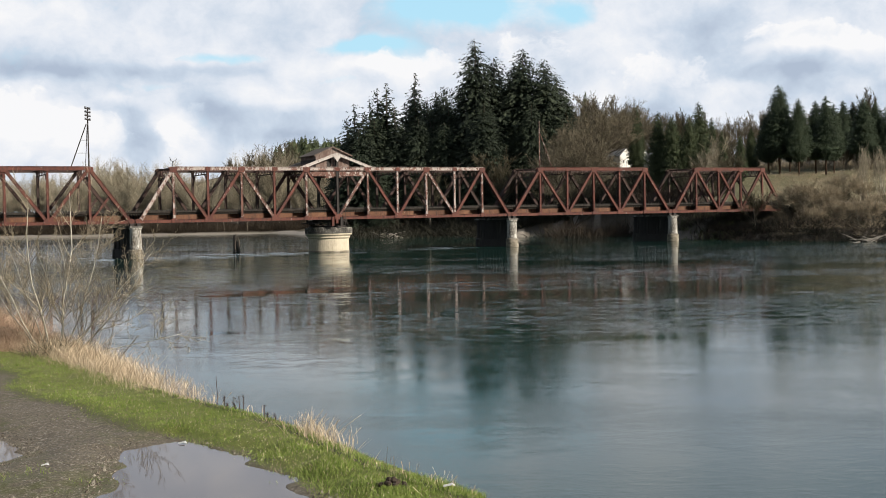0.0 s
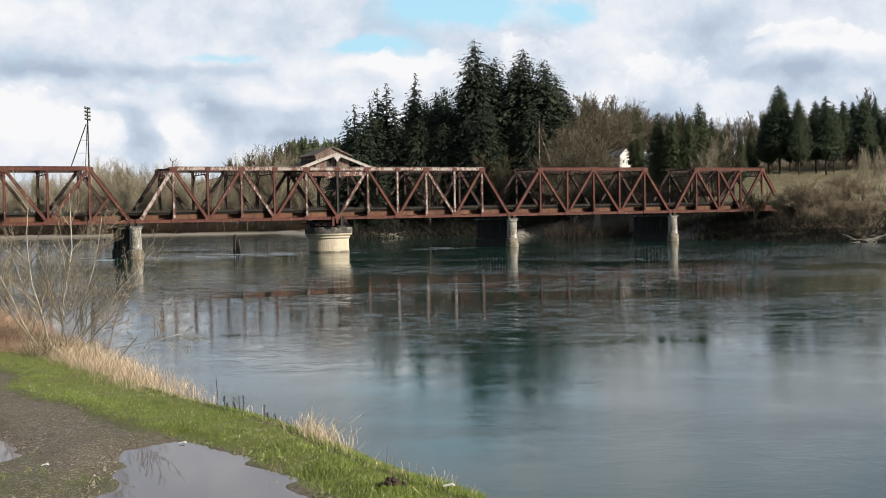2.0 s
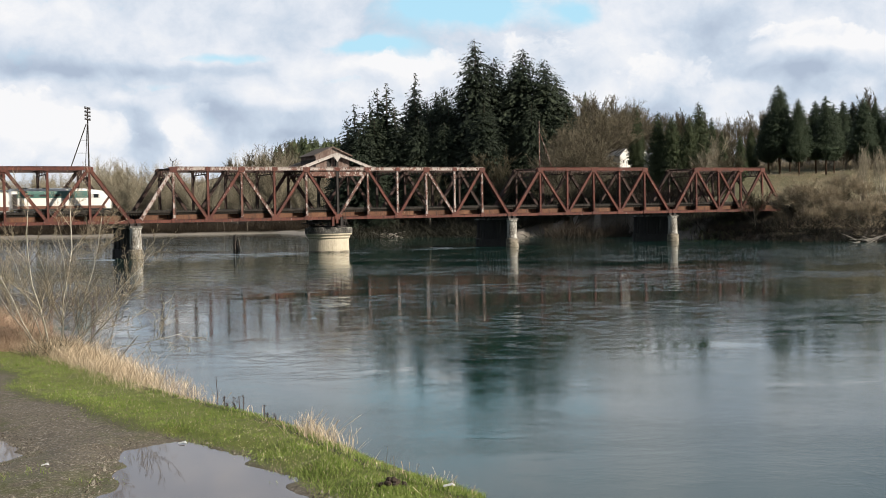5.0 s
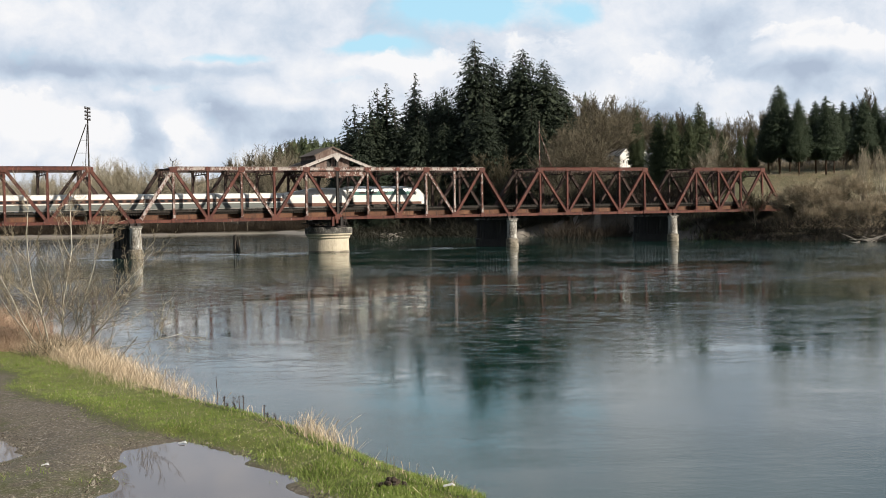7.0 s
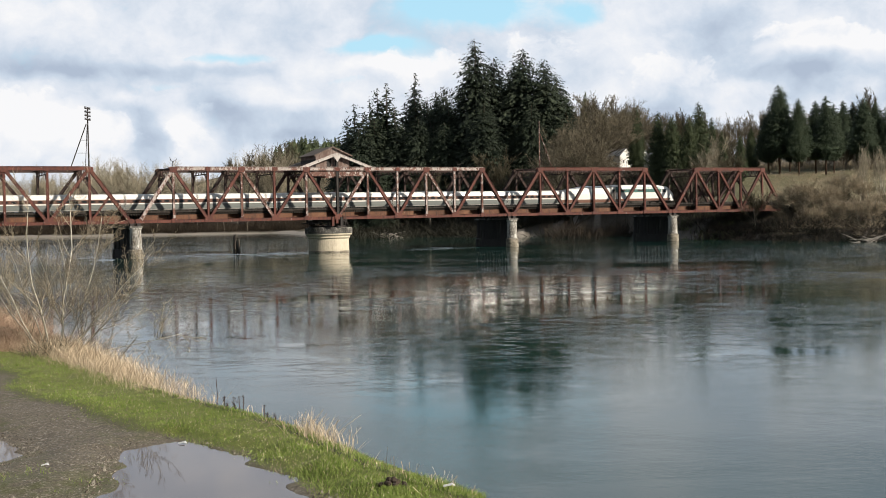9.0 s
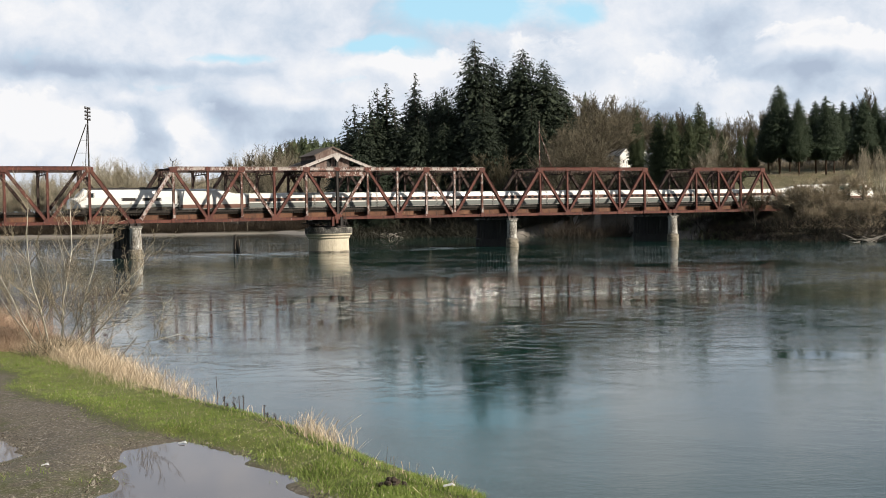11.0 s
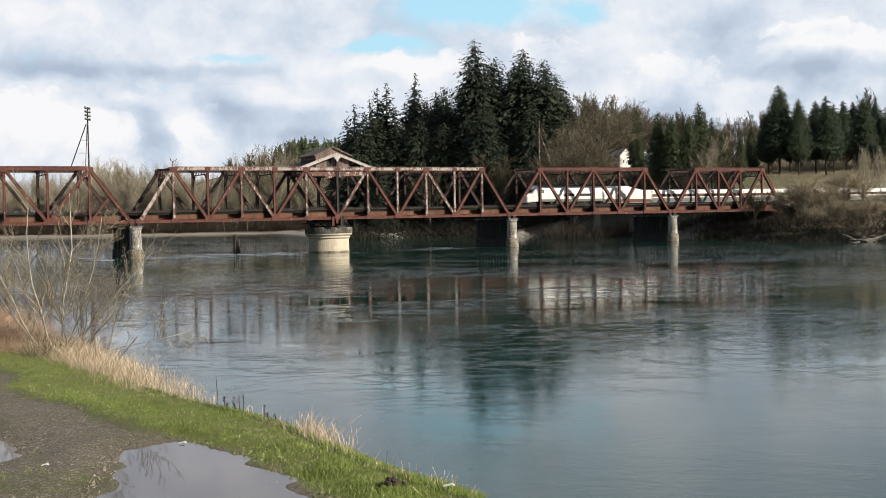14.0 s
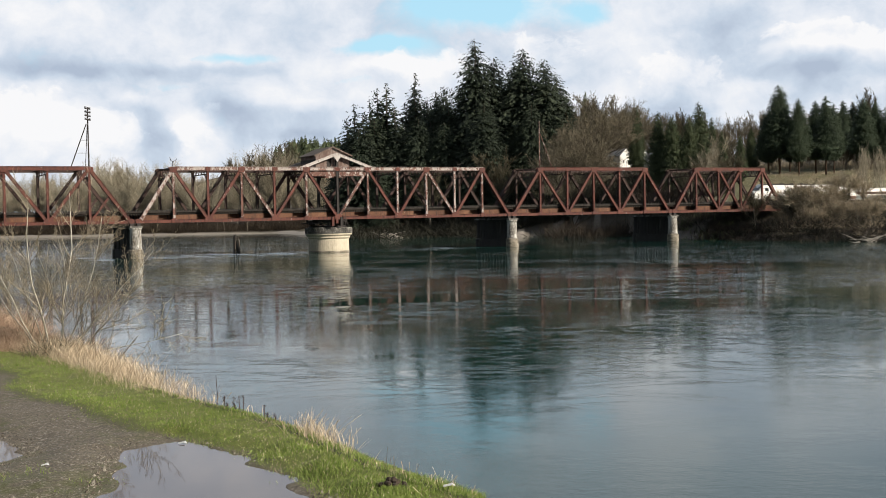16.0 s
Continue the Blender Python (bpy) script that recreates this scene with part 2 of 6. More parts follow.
# ================= materials =================
def rust_paint(name, stops, pale):
    """Old oxide-red paint gone to rust, with pale flaking patches."""
    m, n, bsdf, pos = material(name)
    a = n.noise(pos, 0.35, 6, 0.62)
    b = n.noise(pos, 3.2, 8, 0.68)
    c = n.noise(n.scaled(pos, 1, 1, 0.6), 1.9, 7, 0.72)
    col = n.ramp(n.math("ADD", n.math("MULTIPLY", a, 0.45), n.math("MULTIPLY", b, 0.55)), stops)
    streak = n.grey(n.noise(n.scaled(pos, 2.6, 2.6, 0.35), 1.0, 5, 0.65), 0.52, 0.66, 0.0, 0.75)
    col = n.mix(streak, col, (0.035, 0.018, 0.014))
    flake = n.grey(n.math("ADD", n.math("MULTIPLY", c, 0.75), n.math("MULTIPLY", b, 0.25)), pale, pale + 0.04)
    col = n.mix(n.math("MULTIPLY", flake, 0.8), col, (0.50, 0.45, 0.42))
    finish(n, bsdf, col, n.grey(b, 0.3, 0.7, 0.62, 0.9), b, 0.35, 0.03)
    return m


RUST = rust_paint("rusted bridge paint", [(0.30, (0.028, 0.011, 0.009)), (0.43, (0.080, 0.024, 0.017)), (0.55, (0.140, 0.043, 0.029)), (0.70, (0.225, 0.092, 0.066))], 0.605)
RUST_WORN = rust_paint("flaking bridge paint", [(0.30, (0.031, 0.015, 0.011)), (0.44, (0.101, 0.040, 0.028)), (0.58, (0.185, 0.088, 0.066)), (0.72, (0.299, 0.185, 0.145))], 0.515)
RUST_WHITE = rust_paint("white peeling paint", [(0.30, (0.18, 0.12, 0.10)), (0.46, (0.46, 0.42, 0.39)), (0.66, (0.68, 0.65, 0.62))], 0.47)
RUST_ORANGE = rust_paint("orange rusted steel", [(0.30, (0.050, 0.020, 0.012)), (0.5, (0.144, 0.061, 0.030)), (0.7, (0.259, 0.130, 0.072))], 0.62)
# darker rust for the far truss, cross frames, laterals and floor beams
RUST_DARK = rust_paint("darker rusty steel", [(0.30, (0.013, 0.008, 0.007)), (0.46, (0.034, 0.018, 0.014)), (0.60, (0.068, 0.031, 0.023)), (0.75, (0.135, 0.063, 0.045))], 0.63)
RUST_PALE = rust_paint("pale flaked bridge paint", [(0.30, (0.05, 0.025, 0.02)), (0.44, (0.15, 0.07, 0.055)), (0.58, (0.26, 0.15, 0.12)), (0.72, (0.40, 0.29, 0.25))], 0.475)
DARK_STEEL = simple("dark sooty steel", [(0.3, (0.012, 0.011, 0.011)), (0.7, (0.045, 0.036, 0.032))], 0.8, 0.75)
TIE_WOOD = simple("creosoted timber", [(0.3, (0.014, 0.011, 0.009)), (0.7, (0.06, 0.048, 0.038))], 1.2, 0.9, island=0.3)
RAIL_STEEL = simple("worn rail steel", [(0.3, (0.09, 0.06, 0.045)), (0.7, (0.2, 0.16, 0.13))], 2.0, 0.45, metal=0.6)
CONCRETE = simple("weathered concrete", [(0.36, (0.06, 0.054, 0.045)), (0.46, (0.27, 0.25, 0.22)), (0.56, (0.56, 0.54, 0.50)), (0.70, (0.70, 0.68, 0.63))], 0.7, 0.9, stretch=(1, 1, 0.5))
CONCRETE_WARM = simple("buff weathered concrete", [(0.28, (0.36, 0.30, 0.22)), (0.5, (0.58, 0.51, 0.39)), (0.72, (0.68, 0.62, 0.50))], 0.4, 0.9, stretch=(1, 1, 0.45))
# on the piers this dark tone holds the shade of walls and far columns
CONCRETE_DARK = simple("blotchy dark concrete", [(0.3, (0.012, 0.012, 0.011)), (0.58, (0.034, 0.033, 0.030)), (0.76, (0.15, 0.14, 0.125))], 0.6, 0.92, stretch=(1, 1, 0.4))
CAP_STONE = simple("patchy stained cap concrete", [(0.36, (0.03, 0.028, 0.025)), (0.50, (0.10, 0.094, 0.084)), (0.60, (0.30, 0.285, 0.26)), (0.72, (0.42, 0.40, 0.37))], 0.8, 0.92, stretch=(1, 1, 0.6))
CONCRETE_STAINED = simple("tide-stained concrete", [(0.34, (0.045, 0.040, 0.030)), (0.5, (0.22, 0.19, 0.145)), (0.66, (0.45, 0.40, 0.33))], 0.9, 0.9, stretch=(1, 1, 1.6))
SHED_BOARD = simple("weathered red boards", [(0.3, (0.085, 0.055, 0.045)), (0.5, (0.17, 0.115, 0.095)), (0.65, (0.27, 0.22, 0.195)), (0.8, (0.38, 0.35, 0.32))], 0.9, 0.9, stretch=(1, 1, 0.3), island=0.35)
SHED_ROOF = simple("mossy shed roof", [(0.3, (0.045, 0.036, 0.03)), (0.7, (0.14, 0.105, 0.08))], 1.0, 0.92)
PILE_WOOD = simple("rotten pile timber", [(0.3, (0.03, 0.026, 0.022)), (0.7, (0.11, 0.095, 0.08))], 1.2, 0.95, stretch=(1, 1, 0.15))
DRIFTWOOD = simple("bleached driftwood", [(0.3, (0.22, 0.19, 0.16)), (0.7, (0.50, 0.46, 0.41))], 1.5, 0.9, stretch=(1, 1, 0.3))
BARK_DARK = simple("fir bark", [(0.3, (0.03, 0.022, 0.016)), (0.7, (0.12, 0.09, 0.065))], 1.6, 0.95, stretch=(1, 1, 0.25))
BARK_RED = simple("sequoia bark", [(0.3, (0.035, 0.020, 0.013)), (0.7, (0.12, 0.072, 0.048))], 1.6, 0.95, stretch=(1, 1, 0.2))
BARK_GREY = simple("grey bark", [(0.3, (0.09, 0.075, 0.055)), (0.7, (0.26, 0.22, 0.17))], 2.0, 0.95, stretch=(1, 1, 0.3))
BARK_MOSS = simple("mossy oak bark", [(0.3, (0.045, 0.040, 0.026)), (0.7, (0.125, 0.108, 0.075))], 2.0, 0.95, stretch=(1, 1, 0.3))
BARK_PALE = simple("pale alder bark", [(0.3, (0.32, 0.29, 0.23)), (0.7, (0.64, 0.60, 0.50))], 3.0, 0.85, stretch=(1, 1, 0.4))


def foliage(name, dark, mid, lit):
    m, n, bsdf, pos = material(name)
    r = n.add("ShaderNodeNewGeometry").outputs["Random Per Island"]
    tree = n.add("ShaderNodeObjectInfo").outputs["Random"]
    big = n.noise(pos, 0.16, 4)
    fac = n.math("ADD", n.math("ADD", n.math("MULTIPLY", r, 0.5), n.math("MULTIPLY", big, 0.5)), n.math("MULTIPLY", n.math("SUBTRACT", tree, 0.5), 0.2))
    finish(n, bsdf, n.ramp(fac, [(0.25, dark), (0.5, mid), (0.8, lit)]), 0.75)
    bsdf.inputs["Specular IOR Level"].default_value = 0.25
    return m


FIR_NEEDLES = foliage("fir needles", (0.017, 0.024, 0.016), (0.032, 0.044, 0.028), (0.058, 0.073, 0.043))
CEDAR_NEEDLES = foliage("cedar sprays", (0.036, 0.048, 0.024), (0.066, 0.084, 0.040), (0.110, 0.130, 0.062))
SEQUOIA_NEEDLES = foliage("sequoia sprays", (0.030, 0.044, 0.027), (0.052, 0.073, 0.043), (0.085, 0.110, 0.062))
TWIG_BROWN = foliage("brown winter twigs", (0.046, 0.039, 0.024), (0.088, 0.075, 0.047), (0.155, 0.135, 0.088))
TWIG_OAK = foliage("mossy oak twigs", (0.100, 0.084, 0.056), (0.165, 0.140, 0.096), (0.250, 0.215, 0.152))
TWIG_FAWN = foliage("fawn winter grass and twigs", (0.21, 0.17, 0.115), (0.345, 0.285, 0.195), (0.48, 0.40, 0.285))
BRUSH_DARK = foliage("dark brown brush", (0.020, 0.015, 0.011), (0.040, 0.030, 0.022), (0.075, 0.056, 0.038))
TWIG_TAN = foliage("tan winter twigs", (0.19, 0.165, 0.12), (0.32, 0.28, 0.205), (0.46, 0.41, 0.31))
TWIG_RED = foliage("reddish bramble twigs", (0.30, 0.195, 0.135), (0.46, 0.32, 0.225), (0.62, 0.47, 0.34))
TWIG_YELLOW = foliage("yellow budding twigs", (0.21, 0.17, 0.12), (0.37, 0.31, 0.22), (0.52, 0.46, 0.34))
DRY_GRASS = foliage("dry straw grass", (0.40, 0.30, 0.20), (0.62, 0.50, 0.35), (0.78, 0.67, 0.51))
GREEN_GRASS = foliage("green spring grass", (0.105, 0.155, 0.028), (0.200, 0.275, 0.055), (0.33, 0.39, 0.12))
DOCK_SEED = foliage("dark dock seed heads", (0.03, 0.016, 0.012), (0.06, 0.032, 0.022), (0.09, 0.05, 0.034))
# leaf colour lowered to near black to carry the shade within the brush
UNDERSTORY = foliage("evergreen shrub leaves with shade in the colour", (0.008, 0.009, 0.006), (0.017, 0.017, 0.011), (0.036, 0.033, 0.021))
IVY_GREEN = foliage("bank brush leaves", (0.03, 0.04, 0.016), (0.06, 0.075, 0.028), (0.11, 0.12, 0.05))


def water_material():
    """Turbid river water: slack glassy patches between finely ruffled ones, and thin current lines."""
    m, n, bsdf, pos = material("river water")
    flat = n.add("ShaderNodeMapping", {"Vector": pos, "Rotation": (0, 0, YAW), "Scale": (1, 1, 0)}).outputs[0]
    broad = n.noise(n.scaled(flat, 0.022, 0.030, 0), 1.0, 4, 0.55, distortion=1.2)
    patch = n.noise(n.scaled(flat, 0.09, 0.13, 0), 1.0, 7, 0.66, distortion=1.6)
    grain = n.noise(n.scaled(flat, 1.3, 1.6, 0), 1.0, 5, 0.7)
    mottle = n.math("ADD", n.math("MULTIPLY", broad, 0.35), n.math("ADD", n.math("MULTIPLY", patch, 0.45), n.math("MULTIPLY", grain, 0.20)))
    ruffle = n.grey(mottle, 0.45, 0.57, 0.0, 1.0)
    # open wind-ruffled reach off the near bank, sheltered water towards the bridge
    ahead = n.math("ADD", n.add("ShaderNodeSeparateXYZ", {0: flat}).outputs[1], 226.5)
    open_reach = n.grey(n.math("ADD", ahead, n.math("MULTIPLY", n.math("SUBTRACT", patch, 0.5), 40.0)), 36.0, 58.0, 1.0, 0.0)
    line = n.noise(n.scaled(flat, 0.10, 0.22, 0), 1.0, 6, 0.6, distortion=2.6)
    crest = n.grey(n.math("ABSOLUTE", n.math("SUBTRACT", line, 0.5)), 0.0, 0.030, 1.0, 0.0)
    gust = n.grey(n.noise(n.scaled(flat, 0.03, 0.05, 0), 1.0, 3, 0.5), 0.42, 0.55)
    crest = n.math("MULTIPLY", n.math("MULTIPLY", crest, gust), n.grey(ahead, 45.0, 100.0, 0.0, 1.0))
    calm = n.grey(ahead, 70.0, 150.0, 1.0, 0.40)
    w1 = n.noise(n.scaled(flat, 0.55, 0.9, 1), 1.0, 5, 0.6, distortion=0.5)
    w2 = n.noise(n.scaled(flat, 4.0, 6.0, 1), 1.0, 4, 0.65)
    w3 = n.noise(n.scaled(flat, 0.07, 0.12, 1), 1.0, 3, 0.5)
    rough_part = n.math("ADD", 0.18, n.math("MULTIPLY", ruffle, 0.82))
    h = n.math("ADD", n.math("MULTIPLY", n.math("MULTIPLY", w1, n.math("SUBTRACT", rough_part, n.math("MULTIPLY", n.math("MULTIPLY", open_reach, rough_part), 0.55))), 0.029), n.math("MULTIPLY", n.math("MULTIPLY", w2, n.math("ADD", rough_part, n.math("MULTIPLY", open_reach, n.math("ADD", 0.4, n.math("MULTIPLY", ruffle, 2.0))))), 0.016))
    h = n.math("ADD", h, n.math("MULTIPLY", w3, 0.14))
    h = n.math("ADD", n.math("MULTIPLY", h, calm), n.math("MULTIPLY", crest, 0.10))
    murk = n.ramp(n.noise(n.scaled(flat, 0.05, 0.07, 0), 1.0, 5, 0.6), [(0.35, (0.005, 0.030, 0.024)), (0.65, (0.010, 0.043, 0.033))])
    finish(n, bsdf, murk, n.math("ADD", n.grey(ruffle, 0.0, 1.0, 0.04, 0.10), n.math("MULTIPLY", open_reach, 0.06)), h, 0.14, 1.0)
    bsdf.inputs["Specular IOR Level"].default_value = 0.34
    bsdf.inputs["IOR"].default_value = 1.333
    return m


def puddle_material():
    m, n, bsdf, pos = material("muddy puddle water")
    w = n.noise(pos, 2.5, 2)
    finish(n, bsdf, n.ramp(n.noise(pos, 0.6, 4), [(0.3, (0.088, 0.068, 0.064)), (0.7, (0.120, 0.095, 0.088))]), 0.03, w, 0.012, 0.05)
    bsdf.inputs["IOR"].default_value = 1.333
    return m


WATER, PUDDLE = water_material(), puddle_material()


def ground_material():
    """Gravel, turf, sand and rough pasture, by the zones stored on the sheet."""
    m, n, bsdf, pos = material("river bank ground")
    zone = n.add("ShaderNodeVertexColor")
    zone.layer_name = "zone"
    rgb = n.add("ShaderNodeSeparateColor", {0: zone.outputs[0]})
    big, mid, fine = n.noise(pos, 0.35, 5), n.noise(pos, 2.6, 6, 0.65), n.noise(pos, 26.0, 4, 0.7)
    stones = n.add("ShaderNodeTexVoronoi", {"Vector": pos, "Scale": 34.0})
    pebble = n.ramp(n.add("ShaderNodeSeparateColor", {0: stones.outputs["Color"]}).outputs[0], [(0.0, (0.075, 0.061, 0.043)), (0.5, (0.15, 0.124, 0.088)), (0.88, (0.235, 0.198, 0.145)), (1.0, (0.46, 0.42, 0.36))])
    gravel = n.mix(n.grey(mid, 0.35, 0.65), n.mix(0.6, (0.075, 0.06, 0.045), pebble), pebble)
    moss = n.grey(n.math("ADD", n.math("MULTIPLY", mid, 0.5), n.math("MULTIPLY", big, 0.5)), 0.48, 0.62, 0.0, 0.8)
    gravel = n.mix(moss, gravel, (0.075, 0.085, 0.022))
    turf = n.ramp(n.math("ADD", n.math("MULTIPLY", mid, 0.6), n.math("MULTIPLY", fine, 0.4)), [(0.3, (0.075, 0.075, 0.02)), (0.5, (0.13, 0.145, 0.03)), (0.7, (0.20, 0.22, 0.055))])
    rough_land = n.ramp(n.noise(pos, 0.06, 7, 0.65), [(0.3, (0.028, 0.021, 0.013)), (0.5, (0.055, 0.043, 0.026)), (0.7, (0.095, 0.076, 0.046))])
    sand = n.ramp(mid, [(0.3, (0.22, 0.19, 0.16)), (0.7, (0.36, 0.325, 0.28))])
    meadow = n.ramp(n.noise(pos, 0.12, 7, 0.65), [(0.3, (0.08, 0.07, 0.031)), (0.5, (0.108, 0.103, 0.041)), (0.7, (0.15, 0.13, 0.07))])
    col = n.mix(rgb.outputs[0], rough_land, gravel)
    col = n.mix(rgb.outputs[1], col, turf)
    col = n.mix(rgb.outputs[2], col, sand)
    col = n.mix(n.math("MULTIPLY", rgb.outputs[1], rgb.outputs[2], clamp=True), col, meadow)
    h = n.math("ADD", n.math("MULTIPLY", stones.outputs["Distance"], -0.5), n.math("MULTIPLY", mid, 0.6))
    finish(n, bsdf, col, 0.92, h, 0.6, 0.04)
    return m


GROUND = ground_material()

# ================= ground, river =================
NEAR_EDGE = np.array([(-500, 555), (-260, 535), (-130, 300), (-78, 180), (-40, 95), (-24.5, 61), (-15.5, 42.3), (-12.1, 37.6), (-8.3, 31.2), (-6.4, 28.1), (-4.7, 26.0), (-3.2, 23.7), (-1.9, 20.9), (-0.8, 19.0), (0.1, 17.6), (3, 13), (10, 3), (26, -14), (70, -45), (190, -120)], float)
FAR_SHORE = np.array([(-520, 580), (-300, 572), (-206, 567), (-128, 572), (-82, 574), (-56, 490), (-34, 398), (-5, 388), (10, 352), (26, 360), (38, 366), (52, 352), (56, 300), (62, 264), (71, 247), (84, 226), (115, 195), (160, 130), (190, 40), (205, -120)], float)
PUDDLES = [
    np.array([(-5.5, 19.0), (-5.75, 20.6), (-6.0, 22.6), (-5.3, 23.75), (-4.5, 22.9), (-3.6, 21.6), (-2.6, 20.0), (-1.9, 18.2), (-1.7, 16.5), (-5.0, 16.2)]),
    np.array([(-9.6, 24.9), (-8.3, 23.2), (-7.75, 22.2), (-8.1, 21.2), (-8.8, 21.0), (-11.5, 23.5)]),
    np.array([(-7.6, 18.35), (-6.2, 18.45), (-5.75, 18.0), (-6.4, 16.8), (-8.4, 17.0)]),
]
ROAD = np.array([(-20, 45.5), (-14.0, 36.5), (-11.0, 30.9), (-8.8, 27.6), (-7.0, 25.2), (-5.2, 23.9), (-3.5, 21.4), (-2.1, 18.9), (-1.4, 16.5), (-1.0, 13), (-14, 10), (-40, 20), (-42, 48)], float)


def seg_dist(p, line):
    best = np.full(len(p), 1e9)
    for a, b in zip(line, line[1:]):
        d = b - a
        t = np.clip(((p - a) @ d) / (d @ d), 0, 1)
        best = np.minimum(best, np.hypot(*(p - a - t[:, None] * d).T))
    return best


def inside(p, ring):
    hit = np.zeros(len(p), bool)
    for a, b in zip(ring, np.roll(ring, -1, 0)):
        dy = b[1] - a[1] if abs(b[1] - a[1]) > 1e-9 else 1e-9
        hit ^= ((a[1] > p[:, 1]) != (b[1] > p[:, 1])) & (p[:, 0] < (b[0] - a[0]) * (p[:, 1] - a[1]) / dy + a[0])
    return hit


def smooth(x):
    x = np.clip(x, 0, 1)
    return x * x * (3 - 2 * x)


_lat = np.random.RandomState(7).rand(64, 64)


def value_noise(x, y):
    """Smooth random hills, about one unit wide."""
    xi, yi = np.floor(x).astype(int), np.floor(y).astype(int)
    fx, fy = smooth(x - xi), smooth(y - yi)
    g = lambda i, j: _lat[(xi + i) % 64, (yi + j) % 64]
    return (g(0, 0) * (1 - fx) + g(1, 0) * fx) * (1 - fy) + (g(0, 1) * (1 - fx) + g(1, 1) * fx) * fy - 0.5


RIVER = np.concatenate([NEAR_EDGE, FAR_SHORE[::-1]])
BANK_Z = 2.34


def signed(p, ring):
    d = seg_dist(p, np.concatenate([ring, ring[:1]]))
    return np.where(inside(p, ring), d, -d)


def terrain(p):
    """Height and zones (gravel, turf, sand) at points (u, v)."""
    u, v = p[:, 0], p[:, 1]
    dn, df = seg_dist(p, NEAR_EDGE), seg_dist(p, FAR_SHORE)
    wet = inside(p, RIVER)
    near_land = ~wet & (dn < df)
    rough = value_noise(u / 3, v / 3) + 0.5 * value_noise(u / 1.1 + 9, v / 1.1)
    # river bed and the two slopes into it
    bed = np.maximum(BANK_Z - 4.0 * smooth(dn / 5.0), -1.5 + 1.5 * (1 - smooth(df / 5.0)))
    # near bank, rising behind to the road on which the viewer stands
    bump = 0.05 * rough + 0.03 * value_noise(u / 0.35, v / 0.35)
    back = np.hypot(u, v)
    near = BANK_Z + bump + 2.4 * (1 - smooth((back - 4.0) / 10.0))
    near += 0.8 * smooth((dn - 25) / 60)
    # far side
    right = smooth((u - 10) / 55)
    mound = 0.10 * np.clip(v - 270, 0, 180) + 0.035 * np.clip(v - 450, 0, 500)
    centre = 0.10 * np.clip(df - 4, 0, 110)
    left = 0.02 * np.clip(df - 40, 0, 200)
    mid = smooth((u + 55) / 45)
    hill = right * mound + (1 - right) * (mid * centre + (1 - mid) * left)
    hill += 46 * np.exp(-(((u + 110) / 130) ** 2 + ((v - 960) / 150) ** 2)) + 40 * smooth((v - 900) / 700) * smooth((u + 300) / 500)
    bank = (1.1 + 1.9 * right) * smooth(df / 5) + 1.4 * smooth((df - 14) / 12)
    far = bank + hill + (0.5 * value_noise(u / 14, v / 14) + 0.35 * rough) * smooth(df / 6)
    z = np.where(wet, bed, np.where(near_land, near, far))
    # railway embankment either side of the bridge
    x = CAM.x + u * math.cos(YAW) + v * math.sin(YAW)
    y = CAM.y - u * math.sin(YAW) + v * math.cos(YAW)
    off = np.maximum(np.abs(y - 4.7) - 5.2, 0)
    off = np.hypot(off, np.maximum(0, np.where(x > 15, 110.5 - x, x + 81.5)))
    z = np.maximum(z, np.where((x > 60) | (x < -60), 7.25 - off / 1.5, -9))
    cut = (np.abs(y - 4.7) < 5.2) & (x > 112)
    z = np.where(cut, 7.25, z)
    # wheel-worn hollows that hold water
    road = smooth(0.5 + (signed(p, ROAD) + 0.7 * rough) / 0.7) * near_land
    z = z - 0.07 * road
    for ring in PUDDLES:
        sd = signed(p, ring) + 0.40 * value_noise(u / 0.6, v / 0.6) + 0.12 * value_noise(u / 0.28, v / 0.28)
        t = smooth((sd + 0.9) / 0.9)
        z = z * (1 - t) + t * (BANK_Z - 0.155 - 0.08 * smooth(sd / 0.35) + 0.02 * rough)
    turf = smooth((dn + 0.6) / 0.5) * near_land * (1 - road)
    sand = np.where(wet, 0.6, 0.0) * (df < dn) + (~near_land & ~wet) * np.where(u < -40, df < 10, np.where((u > 14) & (u < 50), df < 1.3, 0.0))
    lawn = ((u > 75) & (v > 300) & (v < 520) & ~near_land & ~wet) * 1.0
    return z, np.stack([road, np.maximum(turf, lawn), np.maximum(sand, lawn)], 1)


def terrain_z(u, v):
    return float(terrain(np.array([(u, v)], float))[0][0])


